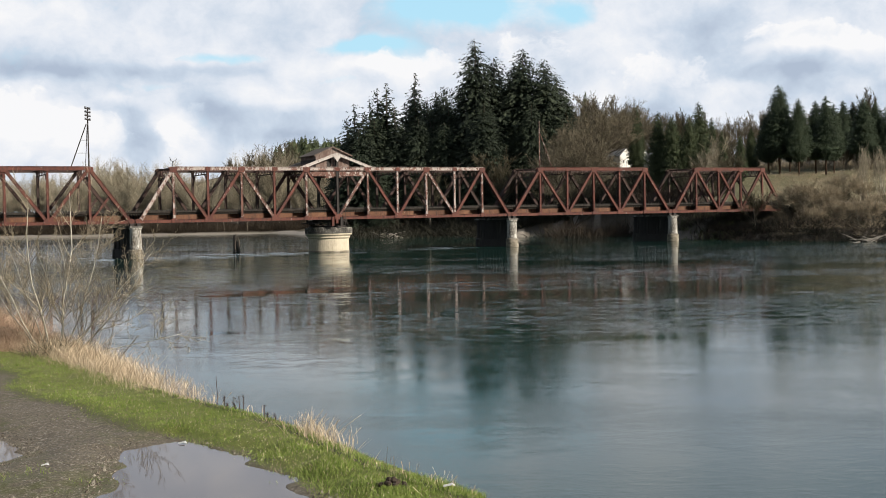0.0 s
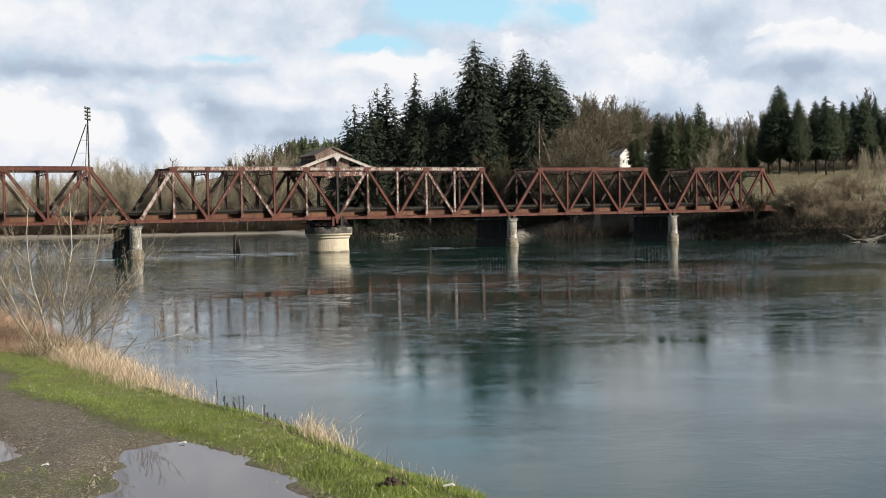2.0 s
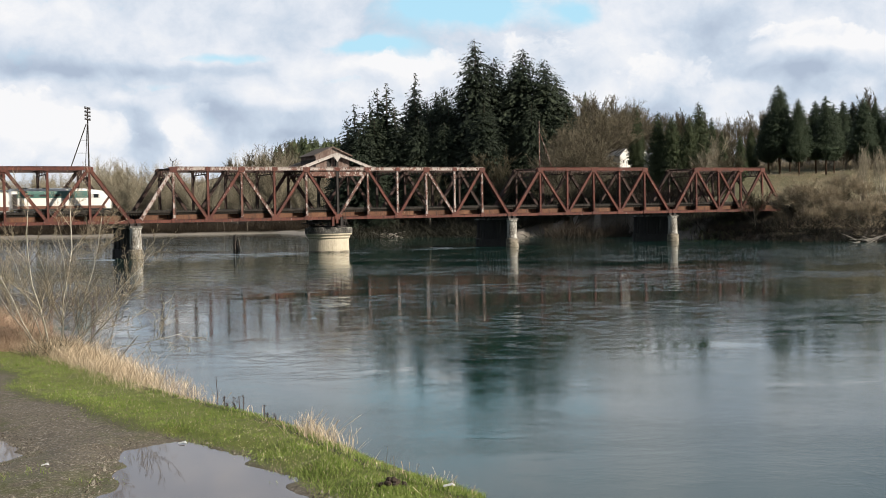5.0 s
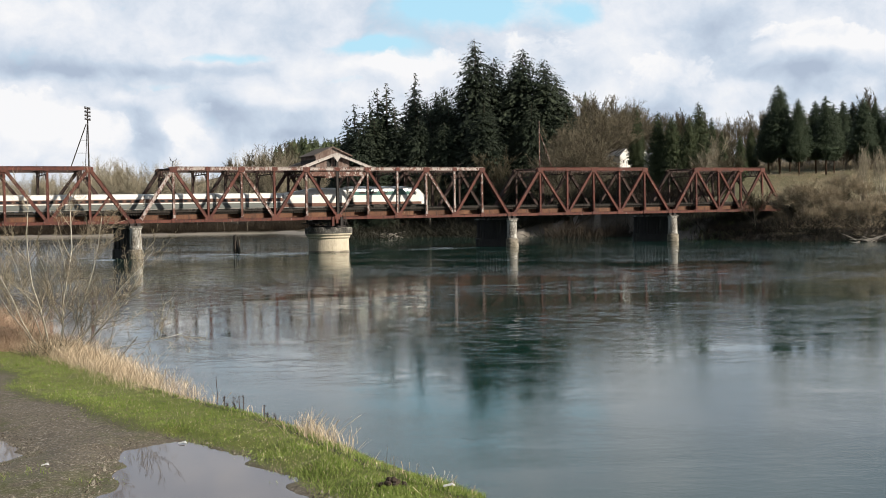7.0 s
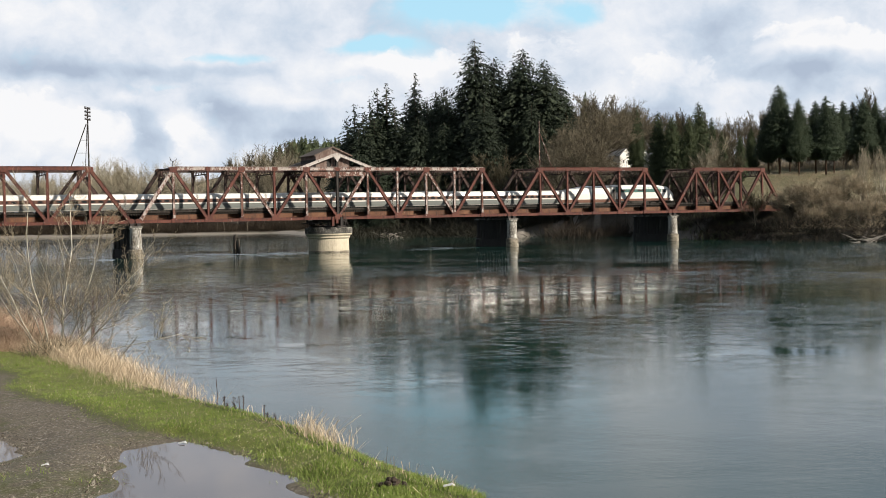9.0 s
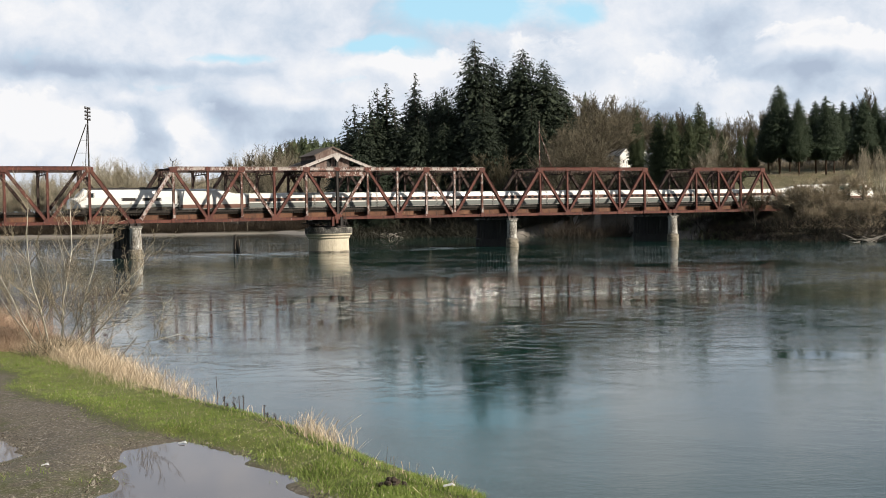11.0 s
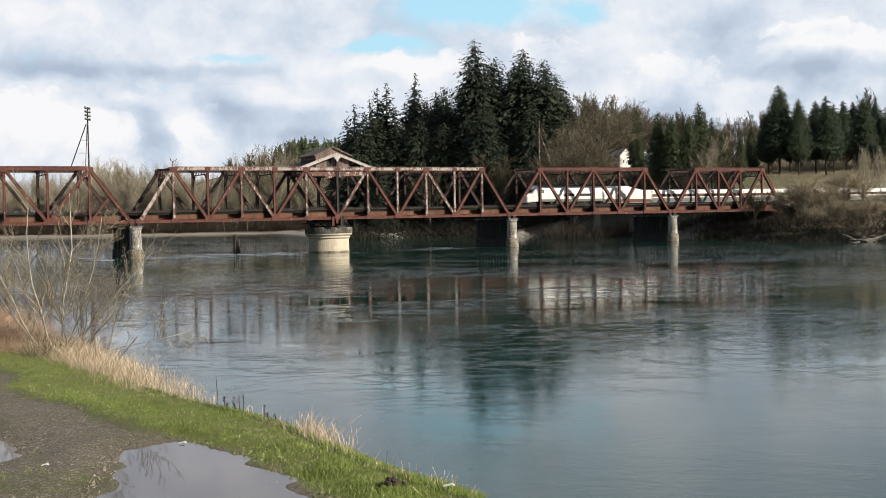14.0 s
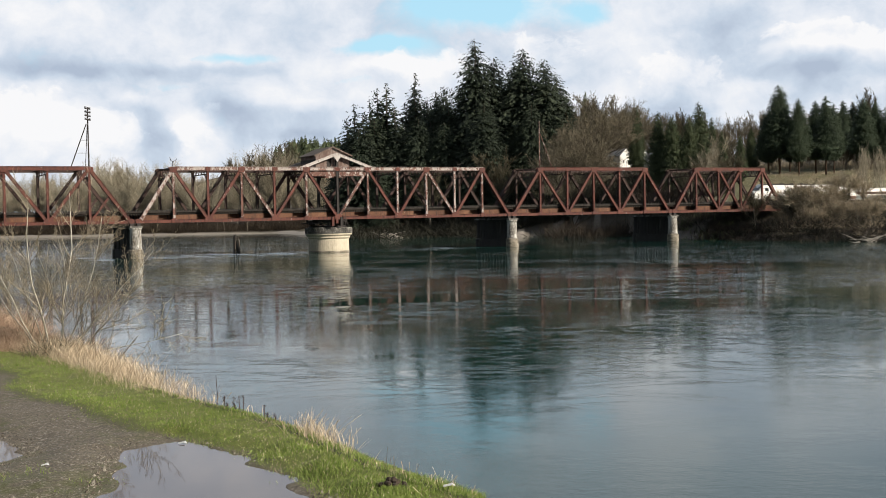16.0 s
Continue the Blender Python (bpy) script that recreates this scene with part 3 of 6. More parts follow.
def ground_sheet():
    v = np.concatenate([np.linspace(-90, 10, 14), np.linspace(11, 32, 210)[0:], np.linspace(32.2, 60, 90), np.geomspace(62, 700, 150), np.geomspace(720, 4600, 26)])
    k = np.concatenate([-np.geomspace(40, 0.62, 22), np.linspace(-0.6, 0.15, 250), np.linspace(0.16, 0.6, 70), np.geomspace(0.64, 40, 22)])
    V, K = np.meshgrid(v, k, indexing="ij")
    U = K * np.clip(V, 11, 450)
    U += np.sign(K) * np.maximum(V - 450, 0) * np.minimum(np.abs(K), 1.2)
    p = np.stack([U.ravel(), V.ravel()], 1)
    z, zone = terrain(p)
    x = CAM.x + p[:, 0] * math.cos(YAW) + p[:, 1] * math.sin(YAW)
    y = CAM.y - p[:, 0] * math.sin(YAW) + p[:, 1] * math.cos(YAW)
    me = bpy.data.meshes.new("ground")
    nr, nc = V.shape
    i = (np.arange(nr - 1)[:, None] * nc + np.arange(nc - 1)).ravel()
    quads = np.stack([i, i + 1, i + nc + 1, i + nc], 1)
    me.from_pydata(np.stack([x, y, z], 1).tolist(), [], quads.tolist())
    layer = me.color_attributes.new("zone", "FLOAT_COLOR", "POINT")
    layer.data.foreach_set("color", np.concatenate([zone, np.ones((len(zone), 1))], 1).astype(np.float32).ravel())
    me.materials.append(GROUND)
    me.shade_smooth()
    solo("ground", me, GROUND, "grassy gravel bank, wooded far shore and hillside", "ground", "structure")


ground_sheet()


def river():
    s = Shape()
    s.poly([site(-900, -300), site(900, -300), site(900, 1000), site(-900, 1000)])
    return solo("water", s, WATER, "calm teal-grey river water with drifting ripples", "river", "structure")


water = river()


def puddles():
    for ring in PUDDLES:
        s = Shape()
        c = ring.mean(0)
        s.poly([site(*(c + (q - c) * 1.25), BANK_Z - 0.165) for q in ring[::-1]])
        solo("puddle", s, PUDDLE, "shallow muddy puddle on the gravel track", "puddle", group="puddles on the track")


puddles()

# ================= railway bridge =================
ZB, ZT, WID = 6.33, 16.13, 9.4
RAIL_Z = 8.15
TRACK_Y = 6.8
SWING_P, SPAN_P, END_P, WEST_P = 6.18, 6.56, 6.29, 6.85


def truss_span(name, x0, panel, count, diagonals, posts, label, worn, knees=(), flip=False):
    """A through-truss span: chords, posts, diagonals, bracing, floor."""
    top = ZT - ZB - 0.37
    low = 0.28
    root = thing(name, pose(x0, 0, ZB), label, "bridge span", "spans of the railway bridge")
    length = panel * count
    for side, y in ((-1, 0.0), (1, WID)):
        s = Shape()
        s.girder((-0.2, y, low), (length + 0.2, y, low), 0.60, 0.55, plate=0.04)
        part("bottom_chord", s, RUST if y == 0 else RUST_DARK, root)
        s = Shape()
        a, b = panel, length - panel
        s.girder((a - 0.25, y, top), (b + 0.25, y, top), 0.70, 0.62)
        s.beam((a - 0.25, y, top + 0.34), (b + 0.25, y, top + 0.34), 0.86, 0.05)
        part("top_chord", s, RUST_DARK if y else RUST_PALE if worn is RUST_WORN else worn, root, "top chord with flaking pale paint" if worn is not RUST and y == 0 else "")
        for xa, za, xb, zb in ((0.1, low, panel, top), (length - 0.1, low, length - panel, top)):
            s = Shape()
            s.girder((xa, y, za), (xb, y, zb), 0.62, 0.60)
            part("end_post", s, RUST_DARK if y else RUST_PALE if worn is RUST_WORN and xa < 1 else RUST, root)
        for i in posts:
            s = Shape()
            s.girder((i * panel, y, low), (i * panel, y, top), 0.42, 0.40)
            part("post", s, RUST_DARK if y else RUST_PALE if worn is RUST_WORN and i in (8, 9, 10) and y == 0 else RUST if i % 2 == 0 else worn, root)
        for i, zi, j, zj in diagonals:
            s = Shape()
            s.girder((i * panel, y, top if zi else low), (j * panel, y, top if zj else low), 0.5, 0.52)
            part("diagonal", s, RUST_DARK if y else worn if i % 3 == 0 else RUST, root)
        for xa, za, xb, zb in knees:
            s = Shape()
            s.girder((xa, y, za), (xb, y, zb), 0.34, 0.34)
            part("knee_strut", s, RUST_DARK if y else RUST, root)
        for i in range(count + 1):
            for z, r, on in ((low, 0.62, True), (top, 0.60, 0 < i < count)):
                if not on:
                    continue
                s = Shape()
                n = 0.36
                big = r * (1.0 if z == top else 1.12) * (1.12 if any((a == i and (za > 0) == (z == top)) or (b == i and (zb > 0) == (z == top)) for a, za, b, zb in diagonals) else 0.75)
                d = -1 if z == top else 1
                ring = [(-big, 0.26 * -d), (big, 0.26 * -d), (big, 0.34 * d), (0.55 * big, 0.95 * big * d), (-0.55 * big, 0.95 * big * d), (-big, 0.34 * d)]
                for yy in (y - n, y + n):
                    s = Shape()
                    a = [(i * panel + px, yy - 0.02, z + pz) for px, pz in ring]
                    b = [(i * panel + px, yy + 0.02, z + pz) for px, pz in ring]
                    s.poly(a)
                    s.poly(b[::-1])
                    for q in range(6):
                        s.poly([a[q], b[q], b[(q + 1) % 6], a[(q + 1) % 6]])
                    part("gusset_plate", s, RUST_DARK if y else RUST, root)
    # sway frames and portals across the top
    for i in range(1, count):
        s = Shape()
        x = i * panel
        deep = 1.5 if i in (1, count - 1) else 0.95
        s.beam((x, 0.3, top + 0.15), (x, WID - 0.3, top + 0.15), 0.3, 0.14, (1, 0, 0))
        s.beam((x, 0.3, top - deep), (x, WID - 0.3, top - deep), 0.3, 0.14, (1, 0, 0))
        n = 10
        for k in range(n):
            ya, yb = 0.4 + (WID - 0.8) * k / n, 0.4 + (WID - 0.8) * (k + 1) / n
            s.beam((x, ya, top + 0.15 if k % 2 else top - deep), (x, yb, top - deep if k % 2 else top + 0.15), 0.09, 0.09, (1, 0, 0))
        for ya, yb in ((0.25, 1.7), (WID - 0.25, WID - 1.7)):
            s.beam((x, ya, top - deep - 1.5), (x, yb, top - deep), 0.2, 0.16, (1, 0, 0))
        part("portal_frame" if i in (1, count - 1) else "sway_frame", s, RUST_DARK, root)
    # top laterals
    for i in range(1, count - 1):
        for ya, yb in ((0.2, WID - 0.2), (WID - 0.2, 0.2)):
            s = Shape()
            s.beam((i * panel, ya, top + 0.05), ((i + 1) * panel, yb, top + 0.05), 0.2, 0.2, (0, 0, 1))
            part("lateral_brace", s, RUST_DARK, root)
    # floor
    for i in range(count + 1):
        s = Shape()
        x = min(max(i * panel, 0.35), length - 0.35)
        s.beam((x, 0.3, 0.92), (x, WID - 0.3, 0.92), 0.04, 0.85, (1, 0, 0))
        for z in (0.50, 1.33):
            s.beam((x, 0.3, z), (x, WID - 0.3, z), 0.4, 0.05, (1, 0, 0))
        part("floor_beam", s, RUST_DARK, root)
    for i in range(count):
        for y in (0.62, WID - 0.62):
            s = Shape()
            a, b = i * panel + 0.25, (i + 1) * panel - (2.0 if i % 2 else 2.5)
            s.box(a, b, y - 0.03, y + 0.03, 0.56, 1.34)
            for z in (0.58, 1.34):
                s.box(a, b, y - 0.12, y + 0.12, z, z + 0.05)
            s.box(a, b, y - 0.06, y - 0.03, 0.98, 1.04)
            for x in (a + 0.03, b - 0.03):
                s.box(x - 0.03, x + 0.03, y - 0.1, y + 0.1, 0.63, 1.34)
            part("side_girder", s, RUST_ORANGE, root, "rust-orange side girder")
    for y in (1.75, 3.45, 5.95, 7.65):
        s = Shape()
        s.beam((0.1, y, 1.0), (length - 0.1, y, 1.0), 0.04, 0.72)
        for z in (0.66, 1.35):
            s.beam((0.1, y, z), (length - 0.1, y, z), 0.36, 0.05)
        for k in range(int(length / 1.1)):
            s.box(k * 1.1 + 0.4, k * 1.1 + 0.46, y - 0.14, y + 0.14, 0.68, 1.33)
        part("stringer", s, RUST_ORANGE, root, "rust-orange floor stringer")
    return root


def panels(count, mid=None):
    """Warren diagonals with the hip at node 1."""
    rows = []
    for i in range(1, count - 1):
        up = i % 2 == 0
        rows.append((i, 0 if up else 1, i + 1, 1 if up else 0))
    return rows


def knee(panel, length, end):
    lo, hi = 0.28, ZT - ZB - 0.37
    xm, zm = panel * 0.5, (lo + hi) / 2
    return (xm, zm, panel, lo) if not end else (length - xm, zm, length - panel, lo)


WEST_N = 6
west = truss_span("bridge_span", -38.41 - WEST_P * WEST_N, WEST_P, WEST_N, panels(6), range(1, 6), "rust-red riveted steel through-truss span over the river", RUST, [knee(WEST_P, WEST_P * 6, True), knee(WEST_P, WEST_P * 6, False)])
swing = truss_span("swing_span", -6 * SWING_P, SWING_P, 12, [(1, 1, 2, 0), (2, 0, 3, 1), (3, 1, 4, 0), (4, 0, 5, 1), (5, 1, 6, 0), (6, 0, 7, 1), (7, 1, 8, 0), (8, 0, 9, 1), (9, 1, 10, 0), (10, 0, 11, 1)], (1, 2, 3, 4, 5, 7, 8, 9, 10, 11), "rust-red swing span with flaking pale paint, turned on a round pier", RUST_WORN)
mid_span = truss_span("bridge_span", 37.95, SPAN_P, 6, panels(6), range(1, 6), "rust-red riveted steel through-truss span over the river", RUST)
end_span = truss_span("bridge_span", 78.43, END_P, 5, [(1, 1, 2, 0), (2, 0, 3, 1), (2, 1, 3, 0), (3, 0, 4, 1)], range(1, 5), "rust-red truss span with a crossed middle panel at the wooded bank", RUST, [knee(END_P, END_P * 5, True)])


def swing_centre():
    """Peaked top over the pivot, centre posts, drum and the machinery shed."""
    c = 6 * SWING_P
    top = ZT - ZB - 0.37
    for y in (0.0, WID):
        for e in (-1, 1):
            s = Shape()
            s.girder((c + e * SWING_P * 1.15, y, top + 0.15), (c, y, top + 2.75), 0.6, 0.5)
            part("peak_chord", s, RUST_WHITE, swing, "white peeling peaked chord")
        s = Shape()
        s.girder((c, y, 0.28), (c, y, top + 2.6), 0.5, 0.45)
        part("centre_post", s, DARK_STEEL, swing)
        for k in (-1, 1):
            s = Shape()
            a, b = ([(c - 0.95, y + k * 0.36 + o, top + 2.5), (c + 0.95, y + k * 0.36 + o, top + 2.5), (c, y + k * 0.36 + o, top + 1.3)] for o in (0, 0.03))
            s.poly(a)
            s.poly(b[::-1])
            part("gusset_plate", s, RUST_WHITE, swing)
        for e in (-1, 1):
            s = Shape()
            s.girder((c + e * 0.4, y, top - 0.95), (c + e * (SWING_P - 0.9), y, top - 0.95), 0.5, 0.85)
            part("centre_strut", s, RUST_WORN, swing)
    s = Shape()
    s.lathe([(3.5, -0.55), (3.5, 0.35)], 32, (c, WID / 2))
    part("turning_drum", s, DARK_STEEL, swing)
    for k in range(16):
        a = 2 * math.pi * k / 16
        s = Shape()
        r = Vector((math.cos(a), math.sin(a), 0))
        o = Vector((c, WID / 2, -0.80))
        s.tube([o + r * 3.25, o + r * 3.75], [0.24, 0.24], 10)
        part("roller", s, DARK_STEEL, swing)
    for x in (c - 1.15, c - 0.35, c + 0.55):
        s = Shape()
        s.box(x - 0.22, x + 0.22, -0.5, 0.3, -1.2 if x != c - 0.35 else -0.7, 0.5)
        part("jack_leg", s, RUST if x < c else DARK_STEEL, swing)
    for e in (-0.2, 0.25):
        s = Shape()
        s.beam((c + 1.0 + e, -0.55, -1.3), (c + 1.0 + e, -0.55, 3.0), 0.07, 0.07)
        part("ladder_rail", s, DARK_STEEL, swing)
    s = Shape()
    for k in range(14):
        s.beam((c + 0.8, -0.55, -1.1 + k * 0.3), (c + 1.25, -0.55, -1.1 + k * 0.3), 0.04, 0.04)
    part("ladder_rungs", s, DARK_STEEL, swing)
    # machinery platform beside the drum
    s = Shape()
    s.box(c - 5.6, c - 3.4, 1.0, 4.5, -0.75, -0.55)
    s.box(c - 5.3, c - 4.5, 1.6, 2.6, -0.55, 0.3)
    part("side_platform", s, DARK_STEEL, swing)


swing_centre()


def machinery_shed():
    """Gabled operator's shed standing over the tracks on the swing span."""
    root = thing("machinery_shed", pose(-0.55, WID / 2, ZT - 0.1), "weathered red board shed, gabled roof, on top of the swing span", "shed")
    hw, y0, y1, eave, ridge = 3.35, -4.0, 3.6, 2.35, 3.8
    n = 22
    for y, name in ((y0, "board"), (y1, "board")):
        for k in range(n):
            a, b = -hw + 2 * hw * k / n, -hw + 2 * hw * (k + 1) / n - 0.015
            if y == y0 and (abs((a + b) / 2 + 0.7) < 0.5):
                lo = 1.7
            else:
                lo = 0.0
            za, zb = (eave + (ridge - eave) * (1 - abs(q) / hw) - 0.03 for q in (a, b))
            s = Shape()
            t = 0.05 + 0.02 * (k % 3)
            s.hexa([(a, y - t, lo), (b, y - t, lo), (b, y + t, lo), (a, y + t, lo)], [(a, y - t, za), (b, y - t, zb), (b, y + t, zb), (a, y + t, za)])
            part(name, s, SHED_BOARD, root)
    for x in (-hw, hw):
        for k in range(12):
            s = Shape()
            t = 0.04 + 0.015 * (k % 2)
            s.box(x - t, x + t, y0 + 0.05, y1 - 0.05, k * eave / 12, (k + 1) * eave / 12 - 0.012)
            part("board", s, DARK_STEEL if k in (5, 6, 7) and x < 0 else SHED_BOARD, root)
    for e in (-1, 1):
        s = Shape()
        s.hexa([(0, y0 - 0.45, ridge), (e * (hw + 0.45), y0 - 0.45, eave - 0.21), (e * (hw + 0.45), y1 + 0.4, eave - 0.21), (0, y1 + 0.4, ridge)], [(0, y0 - 0.45, ridge + 0.12), (e * (hw + 0.45), y0 - 0.45, eave - 0.09), (e * (hw + 0.45), y1 + 0.4, eave - 0.09), (0, y1 + 0.4, ridge + 0.12)])
        part("roof_slope", s, SHED_ROOF, root, "dark weathered roof slope")
        s = Shape()
        s.beam((0, y0 - 0.47, ridge - 0.02), (e * (hw + 0.45), y0 - 0.47, eave - 0.22), 0.06, 0.2)
        part("bargeboard", s, SHED_BOARD, root)
    s = Shape()
    s.box(-hw, hw, y0, y1, -0.18, -0.02)
    part("floor_deck", s, TIE_WOOD, root)
    # dark panel behind the opening, in place of the shade inside the shed
    s = Shape()
    s.box(-1.15, -0.25, y0 + 0.12, y0 + 0.16, 0.05, 1.68)
    part("door", s, DARK_STEEL, root, "dark panel as the shade in the open doorway")


machinery_shed()


def track():
    root = thing("railway_track", pose(0, 0, RAIL_Z), "double railway track on dark timber ties across the bridge", "railway track")
    for yc, name in ((2.6, "near"), (6.8, "far")):
        for r in (-0.75, 0.75):
            s = Shape()
            s.box(-420, 560, yc + r - 0.035, yc + r + 0.035, -0.05, 0.0)
            s.box(-420, 560, yc + r - 0.012, yc + r + 0.012, -0.14, -0.05)
            s.box(-420, 560, yc + r - 0.075, yc + r + 0.075, -0.17, -0.14)
            part("rail", s, RAIL_STEEL, root)
        s = Shape()
        x = -82.0
        while x < 112:
            e = 0.06 * random.random()
            s.box(x, x + 0.24, yc - 1.95 - e, yc + 1.95 + e, -0.42, -0.172)
            x += 0.46
        part("tie", s, TIE_WOOD, root, kind="stuff")
    for y in (0.72, WID - 0.72):
        s = Shape()
        s.box(-79, 109.5, y - 0.3, y + 0.3, 0.06, 0.14)
        s.box(-79, 109.5, y - 0.33, y - 0.27, -0.02, 0.26)
        part("walkway", s, TIE_WOOD, root)
        s = Shape()
        x = -79.0
        while x < 109.5:
            s.box(x, x + 0.16, y - 0.37, y - 0.22, 0.05, 0.44 + 0.05 * random.random())
            x += 0.46
        part("edge_block", s, BLOCK_WOOD, root, kind="stuff")
    for y in (0.95, 4.35, 5.05, 8.45):
        s = Shape()
        s.box(-80, 110, y - 0.1, y + 0.1, -0.17, -0.02)
        part("guard_timber", s, TIE_WOOD, root)
    s = Shape()
    for a, b in ((110.5, 560), (-420, -80.5)):
        ring = lambda x: [(x, -0.6, -0.95), (x, 10.0, -0.95), (x, 8.9, -0.2), (x, 0.5, -0.2)]
        s.hexa(ring(a), ring(b))
    part("ballast", s, GRAVEL_BALLAST, root)


BLOCK_WOOD = simple("grey weathered blocks", [(0.3, (0.012, 0.011, 0.010)), (0.7, (0.055, 0.05, 0.045))], 1.5, 0.9, island=0.4)
GRAVEL_BALLAST = simple("railway ballast", [(0.3, (0.06, 0.055, 0.05)), (0.7, (0.22, 0.205, 0.185))], 3.0, 0.95)
track()


def pier(x, label):
    """Two round columns joined by a wall, on a wider footing."""
    root = thing("bridge_pier", pose(x, 0, 0), label, "bridge pier", "river piers of the bridge")
    far = WID + 2.6
    # near column pale; far column and wall have their shade in the colour
    for y in (-0.3, far):
        s = Shape()
        s.lathe([(1.32, -2.0), (1.27, 1.55), (1.2, 1.75), (1.0, 1.9)], 28, (0, y))
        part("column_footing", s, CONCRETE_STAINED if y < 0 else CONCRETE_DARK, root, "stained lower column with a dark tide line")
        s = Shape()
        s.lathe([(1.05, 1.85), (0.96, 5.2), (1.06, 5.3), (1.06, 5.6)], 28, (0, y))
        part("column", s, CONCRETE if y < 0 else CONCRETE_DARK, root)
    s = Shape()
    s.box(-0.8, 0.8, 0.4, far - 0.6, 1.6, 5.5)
    part("web_wall", s, CONCRETE_DARK, root, "blotchy wall between the columns, darkened in colour for shade")
    for k in range(9):
        for e in (-1, 1):
            s = Shape()
            s.box(min(e * 0.8, e * 0.88), max(e * 0.8, e * 0.88), 1.1 + k * 1.2, 1.32 + k * 1.2, 1.75, 5.4)
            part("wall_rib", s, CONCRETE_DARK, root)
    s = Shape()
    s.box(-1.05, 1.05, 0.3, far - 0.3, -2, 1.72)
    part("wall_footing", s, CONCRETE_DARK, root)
    s = Shape()
    s.box(-1.1, 1.1, -1.05, far + 1.0, 5.6, 5.9)
    part("cap", s, CAP_STONE, root)
    for y in (0.0, WID):
        for e in (-0.6, 0.6):
            s = Shape()
            s.box(e - 0.3, e + 0.3, y - 0.4, y + 0.4, 5.9, ZB)
            part("bearing_shoe", s, DARK_STEEL, root)


pier(-37.75, "pale concrete river pier, shade coloured into its blotchy web wall")
pier(37.5, "pale concrete river pier, shade coloured into its blotchy web wall")
pier(77.9, "pale concrete river pier, shade coloured into its blotchy web wall")


def pivot_pier():
    root = thing("pivot_pier", pose(0, WID / 2, 0), "round buff concrete pivot pier with a dark cap ring", "bridge pier")
    s = Shape()
    s.lathe([(3.85, -2.0), (3.78, 2.7)], 64)
    part("drum", s, CONCRETE_WARM, root, smooth=False)
    s = Shape()
    s.lathe([(3.9, -1.0), (3.88, 0.42), (3.8, 0.5)], 64)
    part("tide_band", s, CONCRETE_STAINED, root, "brown tide-stained band at the waterline")
    s = Shape()
    s.lathe([(3.8, 2.7), (4.05, 2.95), (4.05, 3.2), (4.4, 3.5), (4.4, 3.75)], 64)
    part("moulding", s, CONCRETE_WARM, root)
    s = Shape()
    s.lathe([(4.5, 3.75), (4.5, 4.75), (4.3, 4.9)], 64)
    part("cap_ring", s, CAP_STONE, root, "dark stained cap ring")
    s = Shape()
    s.lathe([(3.7, 4.9), (3.7, 5.2)], 48)
    part("roller_track", s, DARK_STEEL, root)


pivot_pier()


def abutment(x, e):
    root = thing("abutment", pose(x, 0, 0), "dark blotchy concrete bridge abutment in the bank", "abutment")
    s = Shape()
    s.box(min(0, e * 3), max(0, e * 3), -0.9, WID + 0.9, 0, ZB - 0.02)
    part("seat_wall", s, CONCRETE_DARK, root)
    s = Shape()
    s.box(e * 1.4 if e > 0 else e * 3, e * 3 if e > 0 else e * 1.4, -0.9, WID + 0.9, ZB, RAIL_Z - 0.45)
    part("back_wall", s, CONCRETE_DARK, root)


abutment(109.4, 1)
abutment(-79.2, -1)


def wire_mast(x, lean, height, arms, label):
    root = thing("wire_mast", pose(x, 0.0, ZT + 0.03), label, "wire mast", "wire masts on the bridge")
    s = Shape()
    s.tube([(0, 0, 0), (0, 0, height)], [0.13, 0.10], 8)
    part("pole", s, RUST_WORN if lean > 0 else DARK_STEEL, root)
    s = Shape()
    s.tube([(lean * 2.9, 0, 0), (lean * 0.25, 0, height * 0.72)], [0.09, 0.09], 6)
    part("stay", s, RUST_WORN if lean > 0 else DARK_STEEL, root)
    s = Shape()
    s.tube([(lean * 0.55, 0, 0), (lean * 0.12, 0, height * 0.70)], [0.06, 0.06], 6)
    part("leg", s, DARK_STEEL, root)
    for k in (0.22, 0.44):
        s = Shape()
        s.beam((0, 0, height * k), (lean * 2.9 * (1 - k / 0.78), 0, height * k), 0.06, 0.06)
        part("rung", s, DARK_STEEL, root)
    for k in range(arms):
        z = height - 0.25 - k * 0.62
        s = Shape()
        s.beam((-0.62, -0.9, z), (0.62, 0.9, z), 0.2, 0.16, (0, 0, 1))
        for q in (-0.85, -0.5, 0.5, 0.85):
            s.tube([(q * 0.69, q, z + 0.05), (q * 0.69, q, z + 0.32)], [0.08, 0.05], 6)
        part("crossarm", s, DARK_STEEL, root)


wire_mast(-38.38 - WEST_P, -1, 9.95, 4, "dark steel wire mast with four crossarms on the truss top")
def portal_bracket(x, lean, label):
    """Small forked insulator bracket on a truss corner."""
    root = thing("wire_bracket", pose(x, WID if lean < 0 else 0.0, ZT + 0.02), label, "bracket", "wire brackets on the truss corners")
    s = Shape()
    s.tube([(0, 0, 0), (0, 0, 0.9)], [0.07, 0.06], 6)
    part("stem", s, DARK_STEEL, root)
    for a, b in ((-0.5, 1.55), (0.75, 1.35)):
        s = Shape()
        s.tube([(0, 0, 0.85), (a * 0.6, 0, 1.0), (a, 0, b)], [0.06, 0.06, 0.05], 6)
        part("fork_arm", s, DARK_STEEL, root)


portal_bracket(-5 * SWING_P, 1, "small forked steel wire bracket on the truss corner")
portal_bracket(5 * SWING_P, -1, "small forked steel wire bracket on the truss corner")
